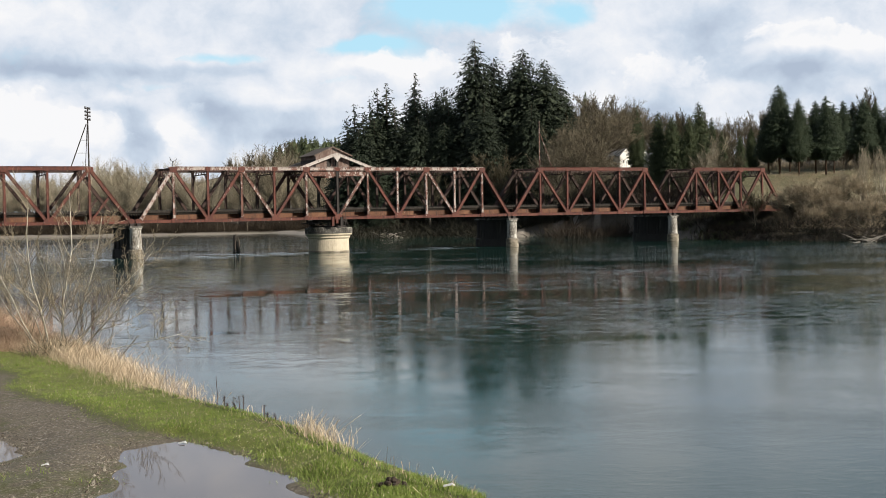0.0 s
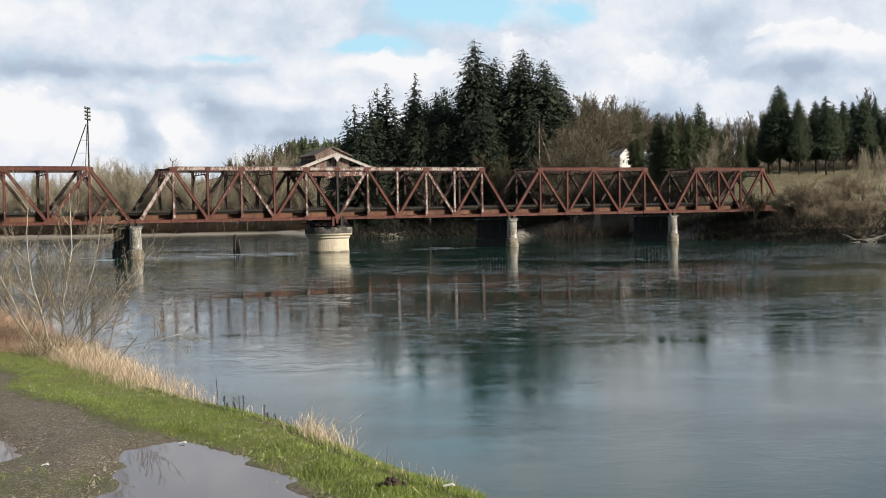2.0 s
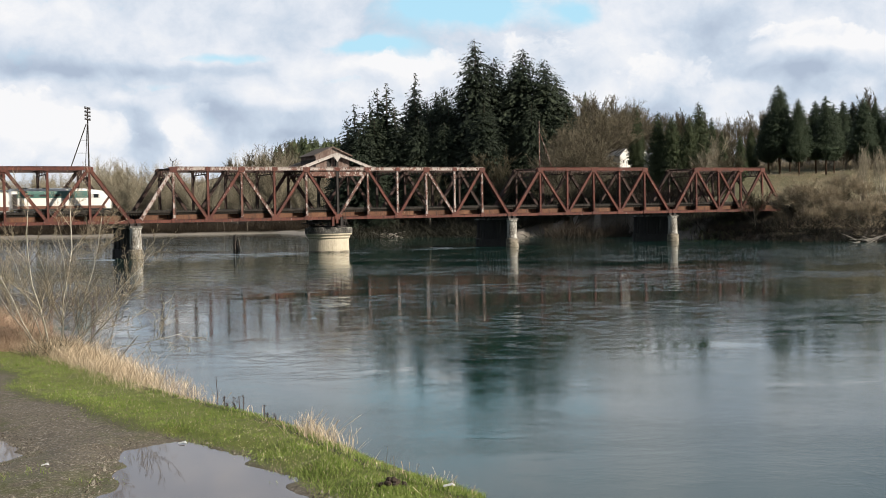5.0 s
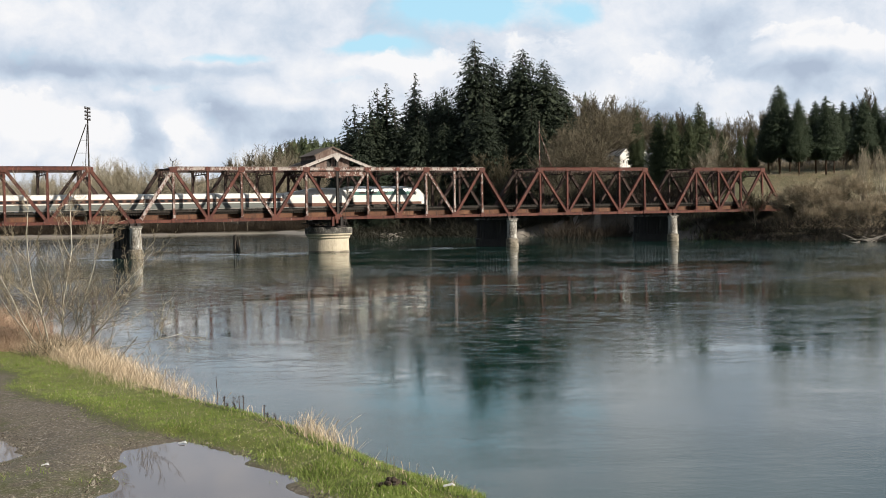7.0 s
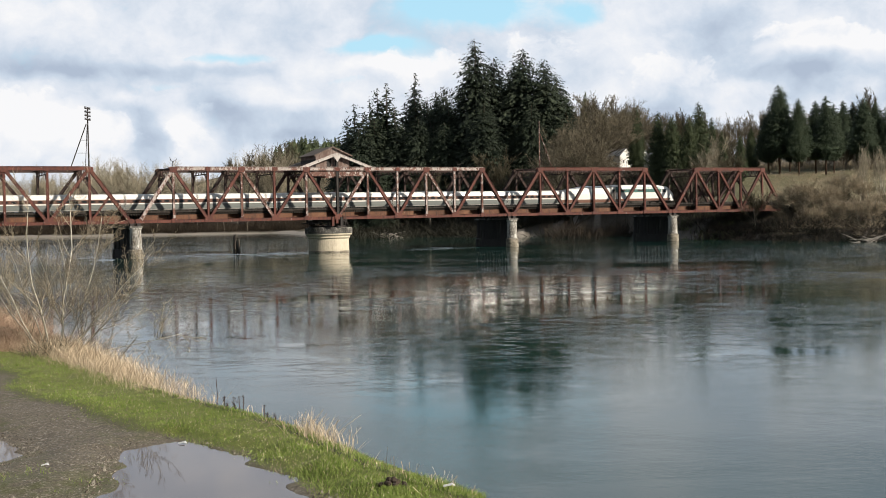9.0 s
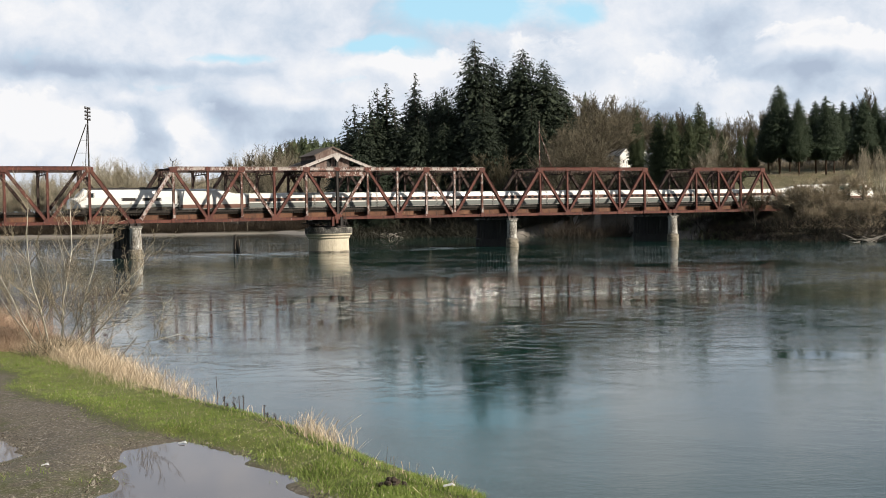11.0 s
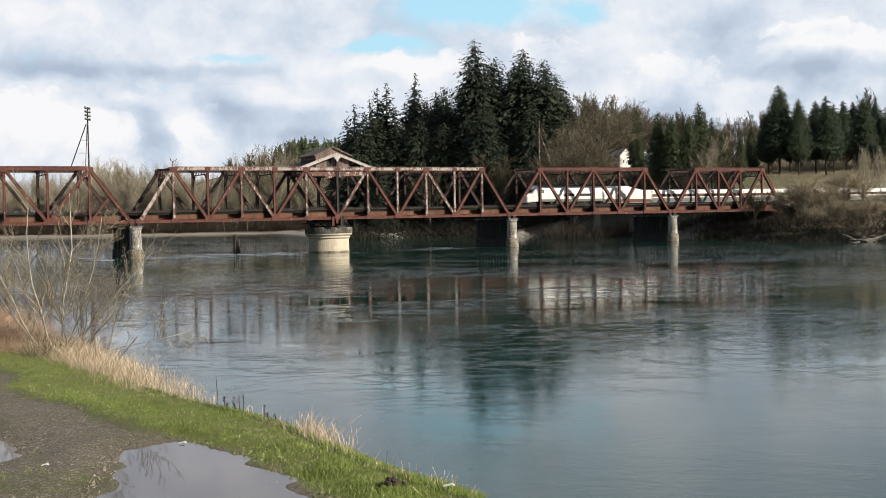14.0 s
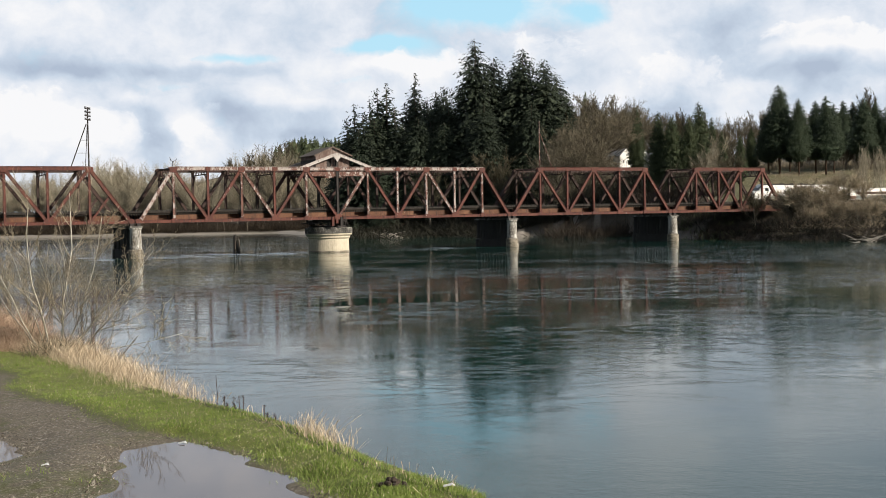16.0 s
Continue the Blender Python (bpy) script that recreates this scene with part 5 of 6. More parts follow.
def conifers():
    fir = [conifer("douglas_fir", 11 + i, 50, 10.5 + i, 0.04, 0.5, 0.36, 0.85, 2100, FIR_NEEDLES, BARK_DARK, "tall dark green fir with drooping ragged boughs", "firs on the far bank", 0.4) for i in range(3)]
    open_fir = [conifer("douglas_fir", 31 + i, 40, 8.0, 0.06, 0.55, 0.32, 0.95, 680, FIR_NEEDLES, BARK_DARK, "slender fir with open gappy boughs", "firs on the far bank") for i in range(2)]
    cedar = [conifer("cedar_tree", 51 + i, 30, 5.6, 0.03, 0.46, 0.16, 0.50, 2400, CEDAR_NEEDLES, BARK_RED, "dense dark green conical cedar", "cedars on the hillside", 1.0) for i in range(2)]
    sequoia = [conifer("sequoia_tree", 71 + i, 30, 6.2, 0.20, 0.46, 0.16, 0.50, 2400, SEQUOIA_NEEDLES, BARK_RED, "conical evergreen with a bare reddish lower trunk", "evergreens along the meadow", 0.9) for i in range(2)]
    big = [(848, 66, 425, 1.2, 0), (880, 98, 432, 1.35, 1), (930, 84, 428, 1.4, 2), (968, 102, 424, 1.35, 1), (990, 126, 432, 1.25, 0), (905, 140, 445, 1.2, 2), (820, 150, 436, 1.15, 1), (800, 182, 428, 1.25, 2), (780, 172, 432, 1.2, 0), (860, 180, 410, 1.4, 2), (945, 180, 412, 1.4, 0), (1008, 168, 430, 1.25, 1), (915, 108, 436, 1.2, 0), (1018, 205, 420, 1.2, 2), (738, 158, 452, 1.0, 0), (756, 176, 455, 1.05, 1), (776, 160, 455, 1.1, 2), (792, 150, 455, 1.1, 1)]
    for i, (x, y, v, w, k) in enumerate(big):
        tree_at(fir[k], x, y, v, i * 1.7, w)
    for i, (x, y, v, w, k) in enumerate([(740, 125, 440, 1.0, 0), (760, 168, 446, 1.0, 1), (722, 180, 436, 1.0, 0), (690, 143, 432, 1.25, 1), (672, 152, 436, 1.2, 0), (632, 180, 428, 1.25, 1), (648, 196, 424, 1.4, 0), (618, 205, 430, 1.2, 0), (660, 172, 430, 1.2, 1), (704, 186, 428, 1.3, 1)]):
        tree_at(open_fir[k], x, y, v, i * 2.1 + 0.5, w)
    for i, (x, y, v, w) in enumerate([(668, 205, 426, 1.6), (705, 215, 424, 1.5), (640, 225, 420, 1.7), (620, 235, 424, 1.5), (745, 205, 420, 1.5), (790, 215, 418, 1.5)]):
        tree_at(fir[i % 3], x, y, v, i * 2.7, w)
    rnd = random.Random(88)
    for i in range(26):
        x = rnd.uniform(625, 1010)
        tree_at(fir[i % 3], x, 235 + rnd.uniform(-25, 35) + (25 if x < 680 else 0), rnd.uniform(404, 460), i * 1.37, rnd.uniform(1.2, 1.7))
    for i, (x, y, v, w, k) in enumerate([(1130, 186, 436, 0.85, 0), (1168, 195, 345, 0.95, 1), (1192, 200, 342, 1.0, 0), (1240, 178, 346, 1.05, 1), (1222, 200, 342, 1.0, 0), (1280, 230, 338, 0.95, 1), (1312, 236, 380, 1.0, 0), (1205, 232, 378, 1.1, 0), (1332, 225, 430, 1.0, 1), (1262, 206, 440, 0.9, 0), (1040, 160, 520, 0.7, 1)]):
        tree_at(cedar[k], x, y, v, i * 1.3, w)
    for i, (x, y, v, w, k) in enumerate([(1382, 148, 410, 1.1, 0), (1362, 196, 412, 1.25, 1), (1416, 172, 405, 0.95, 1), (1446, 176, 415, 0.95, 0), (1464, 168, 408, 1.0, 1), (1478, 182, 412, 0.9, 0), (1495, 176, 450, 0.9, 1), (1512, 178, 452, 0.85, 0), (1530, 172, 420, 1.2, 1), (1552, 178, 425, 1.1, 0), (1575, 186, 420, 1.2, 1), (1400, 205, 425, 1.1, 0), (1600, 170, 430, 1.1, 1)]):
        tree_at(sequoia[k], x, y, v, i * 1.9, w)
    for ob in (*fir, *open_fir, *cedar, *sequoia):
        for c in list(ob.children):
            bpy.data.objects.remove(c)
        bpy.data.objects.remove(ob)


def bare_trees():
    oak = [leafless("oak_tree", 101 + i, 24, 4, 0.55, 13, 15, 0.60, 0.024, BARK_MOSS, TWIG_OAK, "round leafless oak with dense mossy grey twigs", "bare trees on the hillside", 0.2, 0.55, 0.28, 0.26) for i in range(3)]
    alder = [leafless("alder_tree", 131 + i, 24, 3, 0.42, 9, 26, 0.32, 0.034, BARK_GREY, TWIG_BROWN, "slender leafless alder with brown twigs", "bare trees on the far bank", 0.5, 0.6, 0.12, 0.30) for i in range(3)]
    birch = [leafless("birch_tree", 151 + i, 16, 3, 0.33, 8, 10, 0.20, 0.03, BARK_PALE, TWIG_TAN, "pale-stemmed leafless birch by the railway", "birches by the railway", 0.6) for i in range(2)]
    willow = [leafless("willow_shrub", 171 + i, 9, 3, 0.5, 16, 12, 0.10, 0.010, BARK_GREY, TWIG_FAWN, "rounded leafless grey-brown willow shrub on the bank", "willow shrubs on the far bank", 0.5, 0.7, 0.25, 0.16) for i in range(3)]
    for i, (x, y, v, w) in enumerate([(1425, 302, 258, 1.25), (1398, 322, 262, 1.1), (1452, 318, 256, 1.2), (1478, 338, 250, 1.3), (1508, 345, 246, 1.3), (1545, 350, 244, 1.4), (1435, 352, 248, 1.3), (1565, 330, 252, 1.4), (1490, 300, 285, 1.2), (1530, 305, 290, 1.2)]):
        tree_at(willow[i % 3], x, y, v, i * 1.7, w)
    rnd = random.Random(5)
    for i in range(64):
        x = rnd.uniform(1000, 1610)
        v = rnd.uniform(455, 545)
        y = 222 + 14 * math.sin(x / 40) + rnd.uniform(-14, 26) - (25 if x < 1120 else 0)
        tree_at((oak + alder)[i % 6] if x > 1130 else oak[i % 3], x, y, v, i * 1.9, rnd.uniform(0.7, 1.0))
    for i in range(30):
        x = rnd.uniform(1330, 1600)
        tree_at(alder[i % 3], x, rnd.uniform(255, 290), rnd.uniform(425, 450), i * 1.9, rnd.uniform(1.2, 1.6))
    for i, (x, y, v, w) in enumerate([(1010, 235, 385, 1.5), (1040, 222, 380, 1.35), (1042, 226, 392, 0.9), (1030, 180, 430, 1.4), (1065, 166, 440, 1.5), (1100, 176, 490, 1.3), (1130, 178, 500, 1.2), (1000, 260, 370, 1.4), (1048, 250, 372, 0.9), (1025, 205, 410, 1.5), (1055, 195, 415, 1.5), (1056, 200, 420, 1.0), (1115, 205, 480, 1.2), (1015, 246, 378, 1.4), (1040, 236, 384, 1.1), (1300, 200, 520, 1.1), (1340, 192, 520, 1.2), (1245, 232, 352, 1.2), (1020, 280, 360, 1.3), (985, 250, 375, 1.2), (1082, 168, 470, 1.3), (1108, 172, 480, 1.3), (1124, 186, 470, 1.2), (1150, 206, 480, 1.3), (1180, 212, 490, 1.3), (1068, 188, 470, 1.2), (1270, 205, 500, 1.2), (1320, 196, 500, 1.1)]):
        tree_at(oak[i % 3], x, y, v, i * 2.3, w * 0.66)
    for i in range(40):
        x = rnd.uniform(600, 1340) if i % 4 else rnd.uniform(1000, 1340)
        if (x < 1000 and i % 9) or 960 < x < 1215:
            continue
        v = rnd.uniform(398, 412) if x < 1000 else rnd.uniform(352, 372) if x < 1100 else rnd.uniform(300, 335)
        y = rnd.uniform(242, 290) + (30 if x > 1000 else 0)
        if 1085 < x < 1200:
            y = rnd.uniform(312, 335)
        tree_at(alder[i % 3], x, y, v, i * 1.1, rnd.uniform(0.9, 1.4))
    for i, (x, y, v, w) in enumerate([(1206, 186, 470, 0.8), (470, 248, 610, 1.3), (500, 246, 616, 1.2), (455, 258, 606, 1.2), (1520, 158, 460, 1.0), (1290, 262, 330, 1.2), (1215, 240, 350, 1.2), (1430, 322, 262, 1.7), (1418, 330, 260, 1.7), (1335, 330, 262, 1.5), (1470, 330, 262, 1.6)]):
        tree_at(alder[i % 3], x, y, v, i * 1.1, w)
    for i, (x, y, v, w) in enumerate([(1522, 255, 300, 0.55), (1540, 248, 305, 0.5), (1556, 262, 296, 0.55), (1500, 290, 300, 0.6), (1570, 250, 310, 0.55), (1236, 228, 338, 1.1), (1250, 250, 332, 1.0)]):
        tree_at(birch[i % 2], x, y, v, i * 2.2, w)
    for ob in (*oak, *alder, *birch, *willow):
        for c in list(ob.children):
            bpy.data.objects.remove(c)
        bpy.data.objects.remove(ob)


conifers()
bare_trees()


def thicket(name, spots, twig, label, per, size, width, lean=0.5):
    """Tangled brush: many thin leaning canes in one mass."""
    rnd = random.Random(len(spots) * 7 + per)
    s = Shape()
    uv = np.array([(a, b) for a, b, _ in spots])
    zz = terrain(uv)[0]
    for (u, v, h), z in zip(spots, zz):
        for k in range(per):
            o = site(u + rnd.gauss(0, size), v + rnd.gauss(0, size), z - 0.1)
            d = Vector((rnd.gauss(0, lean), rnd.gauss(0, lean), 1)).normalized()
            ln = h * rnd.uniform(0.45, 1.1)
            q = d.cross(Vector((rnd.gauss(0, 1), rnd.gauss(0, 1), 0))).normalized() * width * rnd.uniform(0.6, 1.3)
            m = o + d * ln * 0.6 + Vector((rnd.gauss(0, 0.1), rnd.gauss(0, 0.1), 0)) * ln
            e = m + (d + Vector((rnd.gauss(0, 0.5), rnd.gauss(0, 0.5), -0.1))).normalized() * ln * 0.45
            s.poly([o - q, o + q, m + q * 0.8, m - q * 0.8])
            s.poly([m - q * 0.8, m + q * 0.8, e])
            e = m + (d + Vector((rnd.gauss(0, 0.8), rnd.gauss(0, 0.8), 0))).normalized() * ln * 0.35
            s.poly([m - q * 0.6, m + q * 0.6, e])
    return solo(name, s, twig, label, "brush", "stuff")


def far_woods():
    """Leafless cottonwoods in a continuous belt, and the wooded ridge behind."""
    rnd = random.Random(17)
    protos = [leafless("cottonwood_tree", 200 + i, 26, 3, 0.30, 8, 14, 0.15, 0.026, BARK_GREY, TWIG_TAN, "slender leafless tan cottonwood on the far shore", "cottonwoods on the far shore", 0.9) for i in range(4)]
    for i in range(280):
        x = rnd.uniform(-60, 600)
        v = rnd.uniform(585, 680)
        top = 291 + 10 * math.sin(x / 47) + 8 * math.sin(x / 19 + 1) + rnd.uniform(-8, 30)
        if 430 < x < 520:
            top -= 28
        tree_at(protos[rnd.randrange(4)], x, top, v, rnd.uniform(0, 6.3), 0.95)
    for ob in protos:
        for c in list(ob.children):
            bpy.data.objects.remove(c)
        bpy.data.objects.remove(ob)
    # ridge of conifers
    s = Shape()
    for i in range(150):
        x = rnd.uniform(490, 660)
        v = rnd.uniform(820, 980)
        u = (x - 784) / 2150 * v
        top = 236 + ((x - 565) / 75) ** 2 * 18 + rnd.uniform(0, 26)
        z0 = terrain_z(u, v)
        h = max(10, ridge_z(x, top, v) - z0)
        o = site(u, v, z0)
        for k in range(120):
            t = rnd.random() ** 1.3
            r = h * 0.20 * (1 - t) + 0.4
            a = rnd.uniform(0, 6.28)
            c = o + Vector((math.cos(a) * r * 0.6, math.sin(a) * r * 0.6, h * (0.1 + 0.88 * t)))
            d = Vector((math.cos(a), math.sin(a), -0.5)) * r * 0.9
            q = Vector((-math.sin(a), math.cos(a), 0.2)) * r * 0.45
            s.poly([c - d * 0.3 + Vector((0, 0, r * 0.5)), c + q, c + d, c - q])
    solo("ridge_woods", s, CEDAR_NEEDLES, "dark conifer ridge in the distance", "woods", "stuff")


far_woods()


def bank_brush():
    rnd = random.Random(23)
    spots = []
    for a, b in zip(FAR_SHORE[7:16], FAR_SHORE[8:17]):
        away = np.array([b[1] - a[1], a[0] - b[0]]) / np.hypot(*(b - a))
        away = -away if away[1] + away[0] < 0 else away
        for k in range(int(np.hypot(*(b - a)) * 1.6)):
            q = a + (b - a) * rnd.random() + away * rnd.uniform(-0.5, 9.0)
            if 18 < q[0] < 48 and q[1] > 338:
                q = q + away * rnd.uniform(5, 9)
            spots.append((q[0], q[1], rnd.uniform(1.2, 3.6)))
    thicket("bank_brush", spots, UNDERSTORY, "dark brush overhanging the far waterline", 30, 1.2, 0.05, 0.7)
    spots = []
    for i in range(380):
        x = rnd.uniform(1385, 1620)
        v = rnd.uniform(250 - max(0, (x - 1400) * 0.12), 300)
        spots.append(((x - 784) / 2150 * v, v, rnd.uniform(0.8, 2.6)))
    thicket("bank_brush", spots, TWIG_FAWN, "tangled fawn winter brush on the far bank", 75, 1.7, 0.013, 1.2)
    spots = []
    for i in range(400):
        x = rnd.uniform(1195, 1620)
        v = rnd.uniform(246 - max(0, (x - 1400) * 0.12), 268)
        spots.append(((x - 784) / 2150 * v, v, rnd.uniform(1.0, 2.4) if x > 1390 else rnd.uniform(0.6, 1.6)))
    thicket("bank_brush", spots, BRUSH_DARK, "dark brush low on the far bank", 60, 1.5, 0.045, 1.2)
    spots = []
    for i in range(200):
        x = rnd.uniform(1380, 1600)
        v = rnd.uniform(285, 345)
        spots.append(((x - 784) / 2150 * v, v, rnd.uniform(0.8, 2.2)))
    thicket("bank_brush", spots, TWIG_OAK, "grey-brown winter brush beside the railway", 70, 1.7, 0.014, 1.1)
    spots = []
    for i in range(150):
        x, v = rnd.uniform(1385, 1575), rnd.uniform(264, 284)
        top = rnd.uniform(312, 340) if x < 1490 else rnd.uniform(345, 360)
        u = (x - 784) / 2150 * v
        spots.append((u, v, max(1.5, ridge_z(x, top, v) - terrain_z(u, v))))
    thicket("bank_brush", spots[:75], TWIG_OAK, "tall grey-brown willow brush before the railway", 34, 1.3, 0.014, 0.7)
    thicket("bank_brush", spots[75:], TWIG_BROWN, "tall brown willow brush before the railway", 34, 1.3, 0.018, 0.6)
    spots = []
    for i in range(170):
        x, v = rnd.uniform(1325, 1610), rnd.uniform(428, 460)
        spots.append(((x - 784) / 2150 * v, v, rnd.uniform(1.5, 4.5)))
    thicket("bank_brush", spots, TWIG_FAWN, "fawn brush at the back of the meadow", 34, 1.8, 0.04, 0.7)
    spots = []
    for i in range(330):
        x = rnd.uniform(610, 1200)
        v = rnd.uniform(366, 410) if x < 960 else rnd.uniform(330, 400)
        spots.append(((x - 784) / 2150 * v, v, rnd.uniform(2.0, 6.5)))
    thicket("bank_brush", spots[:60], BRUSH_DARK, "brown winter brush under the far trees", 26, 1.6, 0.03, 0.9)
    thicket("bank_brush", spots[60:], UNDERSTORY, "evergreen undergrowth beneath the far firs, shade in its colour", 60, 1.9, 0.09, 0.9)
    spots = []
    for i in range(420):
        x = rnd.uniform(1330, 1620)
        v = rnd.uniform(310, 420)
        spots.append(((x - 784) / 2150 * v, v, rnd.uniform(0.6, 1.8)))
    thicket("meadow_weeds", spots, TWIG_FAWN, "rough fawn weeds over the hillside meadow", 40, 2.4, 0.026, 0.8)
    spots = []
    for i in range(150):
        x, v = rnd.uniform(985, 1220), rnd.uniform(322, 350)
        spots.append(((x - 784) / 2150 * v, v, rnd.uniform(3.5, 8.0)))
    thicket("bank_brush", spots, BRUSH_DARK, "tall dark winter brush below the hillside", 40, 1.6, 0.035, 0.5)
    spots = []
    for i in range(260):
        u = rnd.uniform(10, 62)
        v = 362 + rnd.uniform(3, 14) if u < 50 else rnd.uniform(305, 350)
        spots.append((u, v, rnd.uniform(1.2, 3.2)))
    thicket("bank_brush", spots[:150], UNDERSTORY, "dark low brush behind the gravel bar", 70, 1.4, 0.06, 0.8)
    thicket("bank_brush", spots[150:], BRUSH_DARK, "brown low brush behind the gravel bar", 34, 1.2, 0.05, 0.6)
    spots = []
    for i in range(90):
        x = rnd.uniform(1150, 1330)
        v = rnd.uniform(262, 300)
        spots.append(((x - 784) / 2150 * v, v, rnd.uniform(1.2, 3.0)))
    thicket("bank_brush", spots[:30], IVY_GREEN, "low green brush on the far bank", 40, 1.3, 0.05)
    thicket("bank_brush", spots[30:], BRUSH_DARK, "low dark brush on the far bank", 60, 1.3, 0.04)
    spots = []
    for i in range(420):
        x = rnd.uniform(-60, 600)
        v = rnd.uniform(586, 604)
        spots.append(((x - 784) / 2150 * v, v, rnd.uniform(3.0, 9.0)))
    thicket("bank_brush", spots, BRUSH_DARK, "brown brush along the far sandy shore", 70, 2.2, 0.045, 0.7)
    spots = []
    for i in range(240):
        x, v = rnd.uniform(925, 1120), rnd.uniform(368, 405)
        spots.append(((x - 784) / 2150 * v, v, rnd.uniform(0.8, 2.4)))
    thicket("bank_brush", spots[:120], UNDERSTORY, "dark low brush over the slope behind the spit", 36, 1.5, 0.06, 0.7)
    thicket("bank_brush", spots[120:], BRUSH_DARK, "brown low brush over the slope behind the spit", 36, 1.5, 0.05, 0.7)


bank_brush()


def hillside_house():
    WHITE = simple("white painted boards", [(0.3, (0.62, 0.61, 0.58)), (0.7, (0.82, 0.81, 0.79))], 1.0, 0.7)
    ROOF = simple("grey shingle roof", [(0.3, (0.16, 0.16, 0.17)), (0.7, (0.34, 0.34, 0.34))], 1.2, 0.9)
    for x, v, w, d, h, turn in ((1110, 446, 5.8, 7.0, 6.0, 0.6), (1143, 456, 5.4, 6.0, 5.4, 0.75), (1186, 450, 8.0, 6.0, 5.0, 0.7)):
        u = (x - 784) / 2150 * v
        base = ridge_z(x, 293, v)
        root = thing("house", Matrix.Translation(site(u, v, base)) @ Matrix.Rotation(-YAW + turn, 4, "Z"), "white gabled house among trees on the hillside", "house", "houses on the hillside")
        s = Shape()
        s.box(-w / 2, w / 2, 0, d, -3.0, h * 0.62)
        part("wall", s, WHITE, root)
        s = Shape()
        hi = h * 0.62 + w * 0.42
        for y in (0.0, d):
            a = [(-w / 2, y - 0.05, h * 0.62), (w / 2, y - 0.05, h * 0.62), (0, y - 0.05, hi)]
            b = [(q[0], q[1] + 0.1, q[2]) for q in a]
            s.poly(a)
            s.poly(b[::-1])
        part("gable", s, WHITE, root)
        for e in (-1, 1):
            s = Shape()
            s.hexa([(0, -0.4, hi), (e * (w / 2 + 0.4), -0.4, h * 0.62 - 0.33), (e * (w / 2 + 0.4), d + 0.4, h * 0.62 - 0.33), (0, d + 0.4, hi)], [(0, -0.4, hi + 0.15), (e * (w / 2 + 0.4), -0.4, h * 0.62 - 0.18), (e * (w / 2 + 0.4), d + 0.4, h * 0.62 - 0.18), (0, d + 0.4, hi + 0.15)])
            part("roof_slope", s, ROOF, root)
        for k in (-0.22, 0.22):
            s = Shape()
            s.box(k * w - 0.28, k * w + 0.28, -0.04, 0.03, 0.9, 1.9)
            part("window", s, GLASS_DARK, root)


hillside_house()


def river_debris():
    # old pile cluster
    p = site(*((418 - 784) / 2150 * 246, 246))
    root = thing("pile_cluster", Matrix.Translation(p), "old dark timber piles standing in the river", "piling")
    for dx, dy, lx, h in ((-0.35, 0, 0.05, 3.6), (0.3, 0.2, -0.35, 3.7), (0.55, -0.3, -0.1, 2.6)):
        s = Shape()
        s.tube([(dx - lx * 0.2, dy, -2), (dx, dy, 0.3), (dx + lx, dy, h - 0.1), (dx + lx * 1.02, dy, h)], [0.24, 0.24, 0.21, 0.12], 10)
        part("pile", s, PILE_WOOD, root)
    rnd = random.Random(41)
    # snags: drift logs on the shore
    for x, v, n, size, nm in ((690, 372, 16, 6.0, "drift_logs"), (1545, 226, 18, 4.2, "fallen_branches"), (985, 356, 12, 2.2, "shore_rocks")):
        u = (x - 784) / 2150 * v
        root = thing(nm, Matrix.Translation(site(u, v, max(0.05, terrain_z(u, v)))), {"drift_logs": "tangle of bleached drift logs on the shore", "fallen_branches": "pale fallen branches reaching into the river", "shore_rocks": "scatter of dark rocks at the waterline"}[nm], {"drift_logs": "driftwood", "fallen_branches": "branch", "shore_rocks": "rocks"}[nm])
        for k in range(n):
            s = Shape()
            if nm == "shore_rocks":
                o = Vector((rnd.gauss(0, 3.5), rnd.gauss(0, 0.8), 0))
                r = rnd.uniform(0.25, 0.6)
                s.lathe([(r * 0.9, -0.2), (r, r * 0.3), (r * 0.65, r * 0.75), (r * 0.2, r * 0.95)], 7, (o.x, o.y), (rnd.uniform(0.8, 1.3), 1))
                part("rock", s, CONCRETE_DARK, root)
                continue
            a = rnd.uniform(-0.5, 0.5) + (math.pi if rnd.random() < 0.5 else 0) - YAW
            ln = size * rnd.uniform(0.3, 1.0)
            o = Vector((rnd.gauss(0, size * 0.4), rnd.gauss(0, 0.8), rnd.uniform(0.1, 0.7)))
            tilt = rnd.uniform(-0.05, 0.5)
            d = Vector((math.cos(a), math.sin(a), tilt))
            s.tube([o, o + d * ln * 0.5 + Vector((0, 0, rnd.uniform(-0.1, 0.25))), o + d * ln], [rnd.uniform(0.04, 0.12), 0.05, 0.02], 6)
            part("branch" if nm == "fallen_branches" else "log", s, DRIFTWOOD, root)

    # bleached forked snag on the spit
    u, v = (1036 - 784) / 2150 * 366, 366
    root = thing("snag", Matrix.Translation(site(u, v, ridge_z(1034, 403, v))), "white bleached forked snag on the gravel spit", "driftwood")
    for pts in ([(-0.5, 0, -0.8), (-0.2, 0, 0.7), (0.5, 0, 1.1), (0.9, 0, 2.0)], [(-0.2, 0, 0.7), (-0.9, 0, 0.9), (-1.1, 0, 0.5)], [(0.5, 0, 1.1), (1.3, 0, 1.3)]):
        s = Shape()
        s.tube(pts, [0.2, 0.16, 0.12, 0.05][:len(pts)], 6)
        part("limb", s, DRIFTWOOD, root)


river_debris()

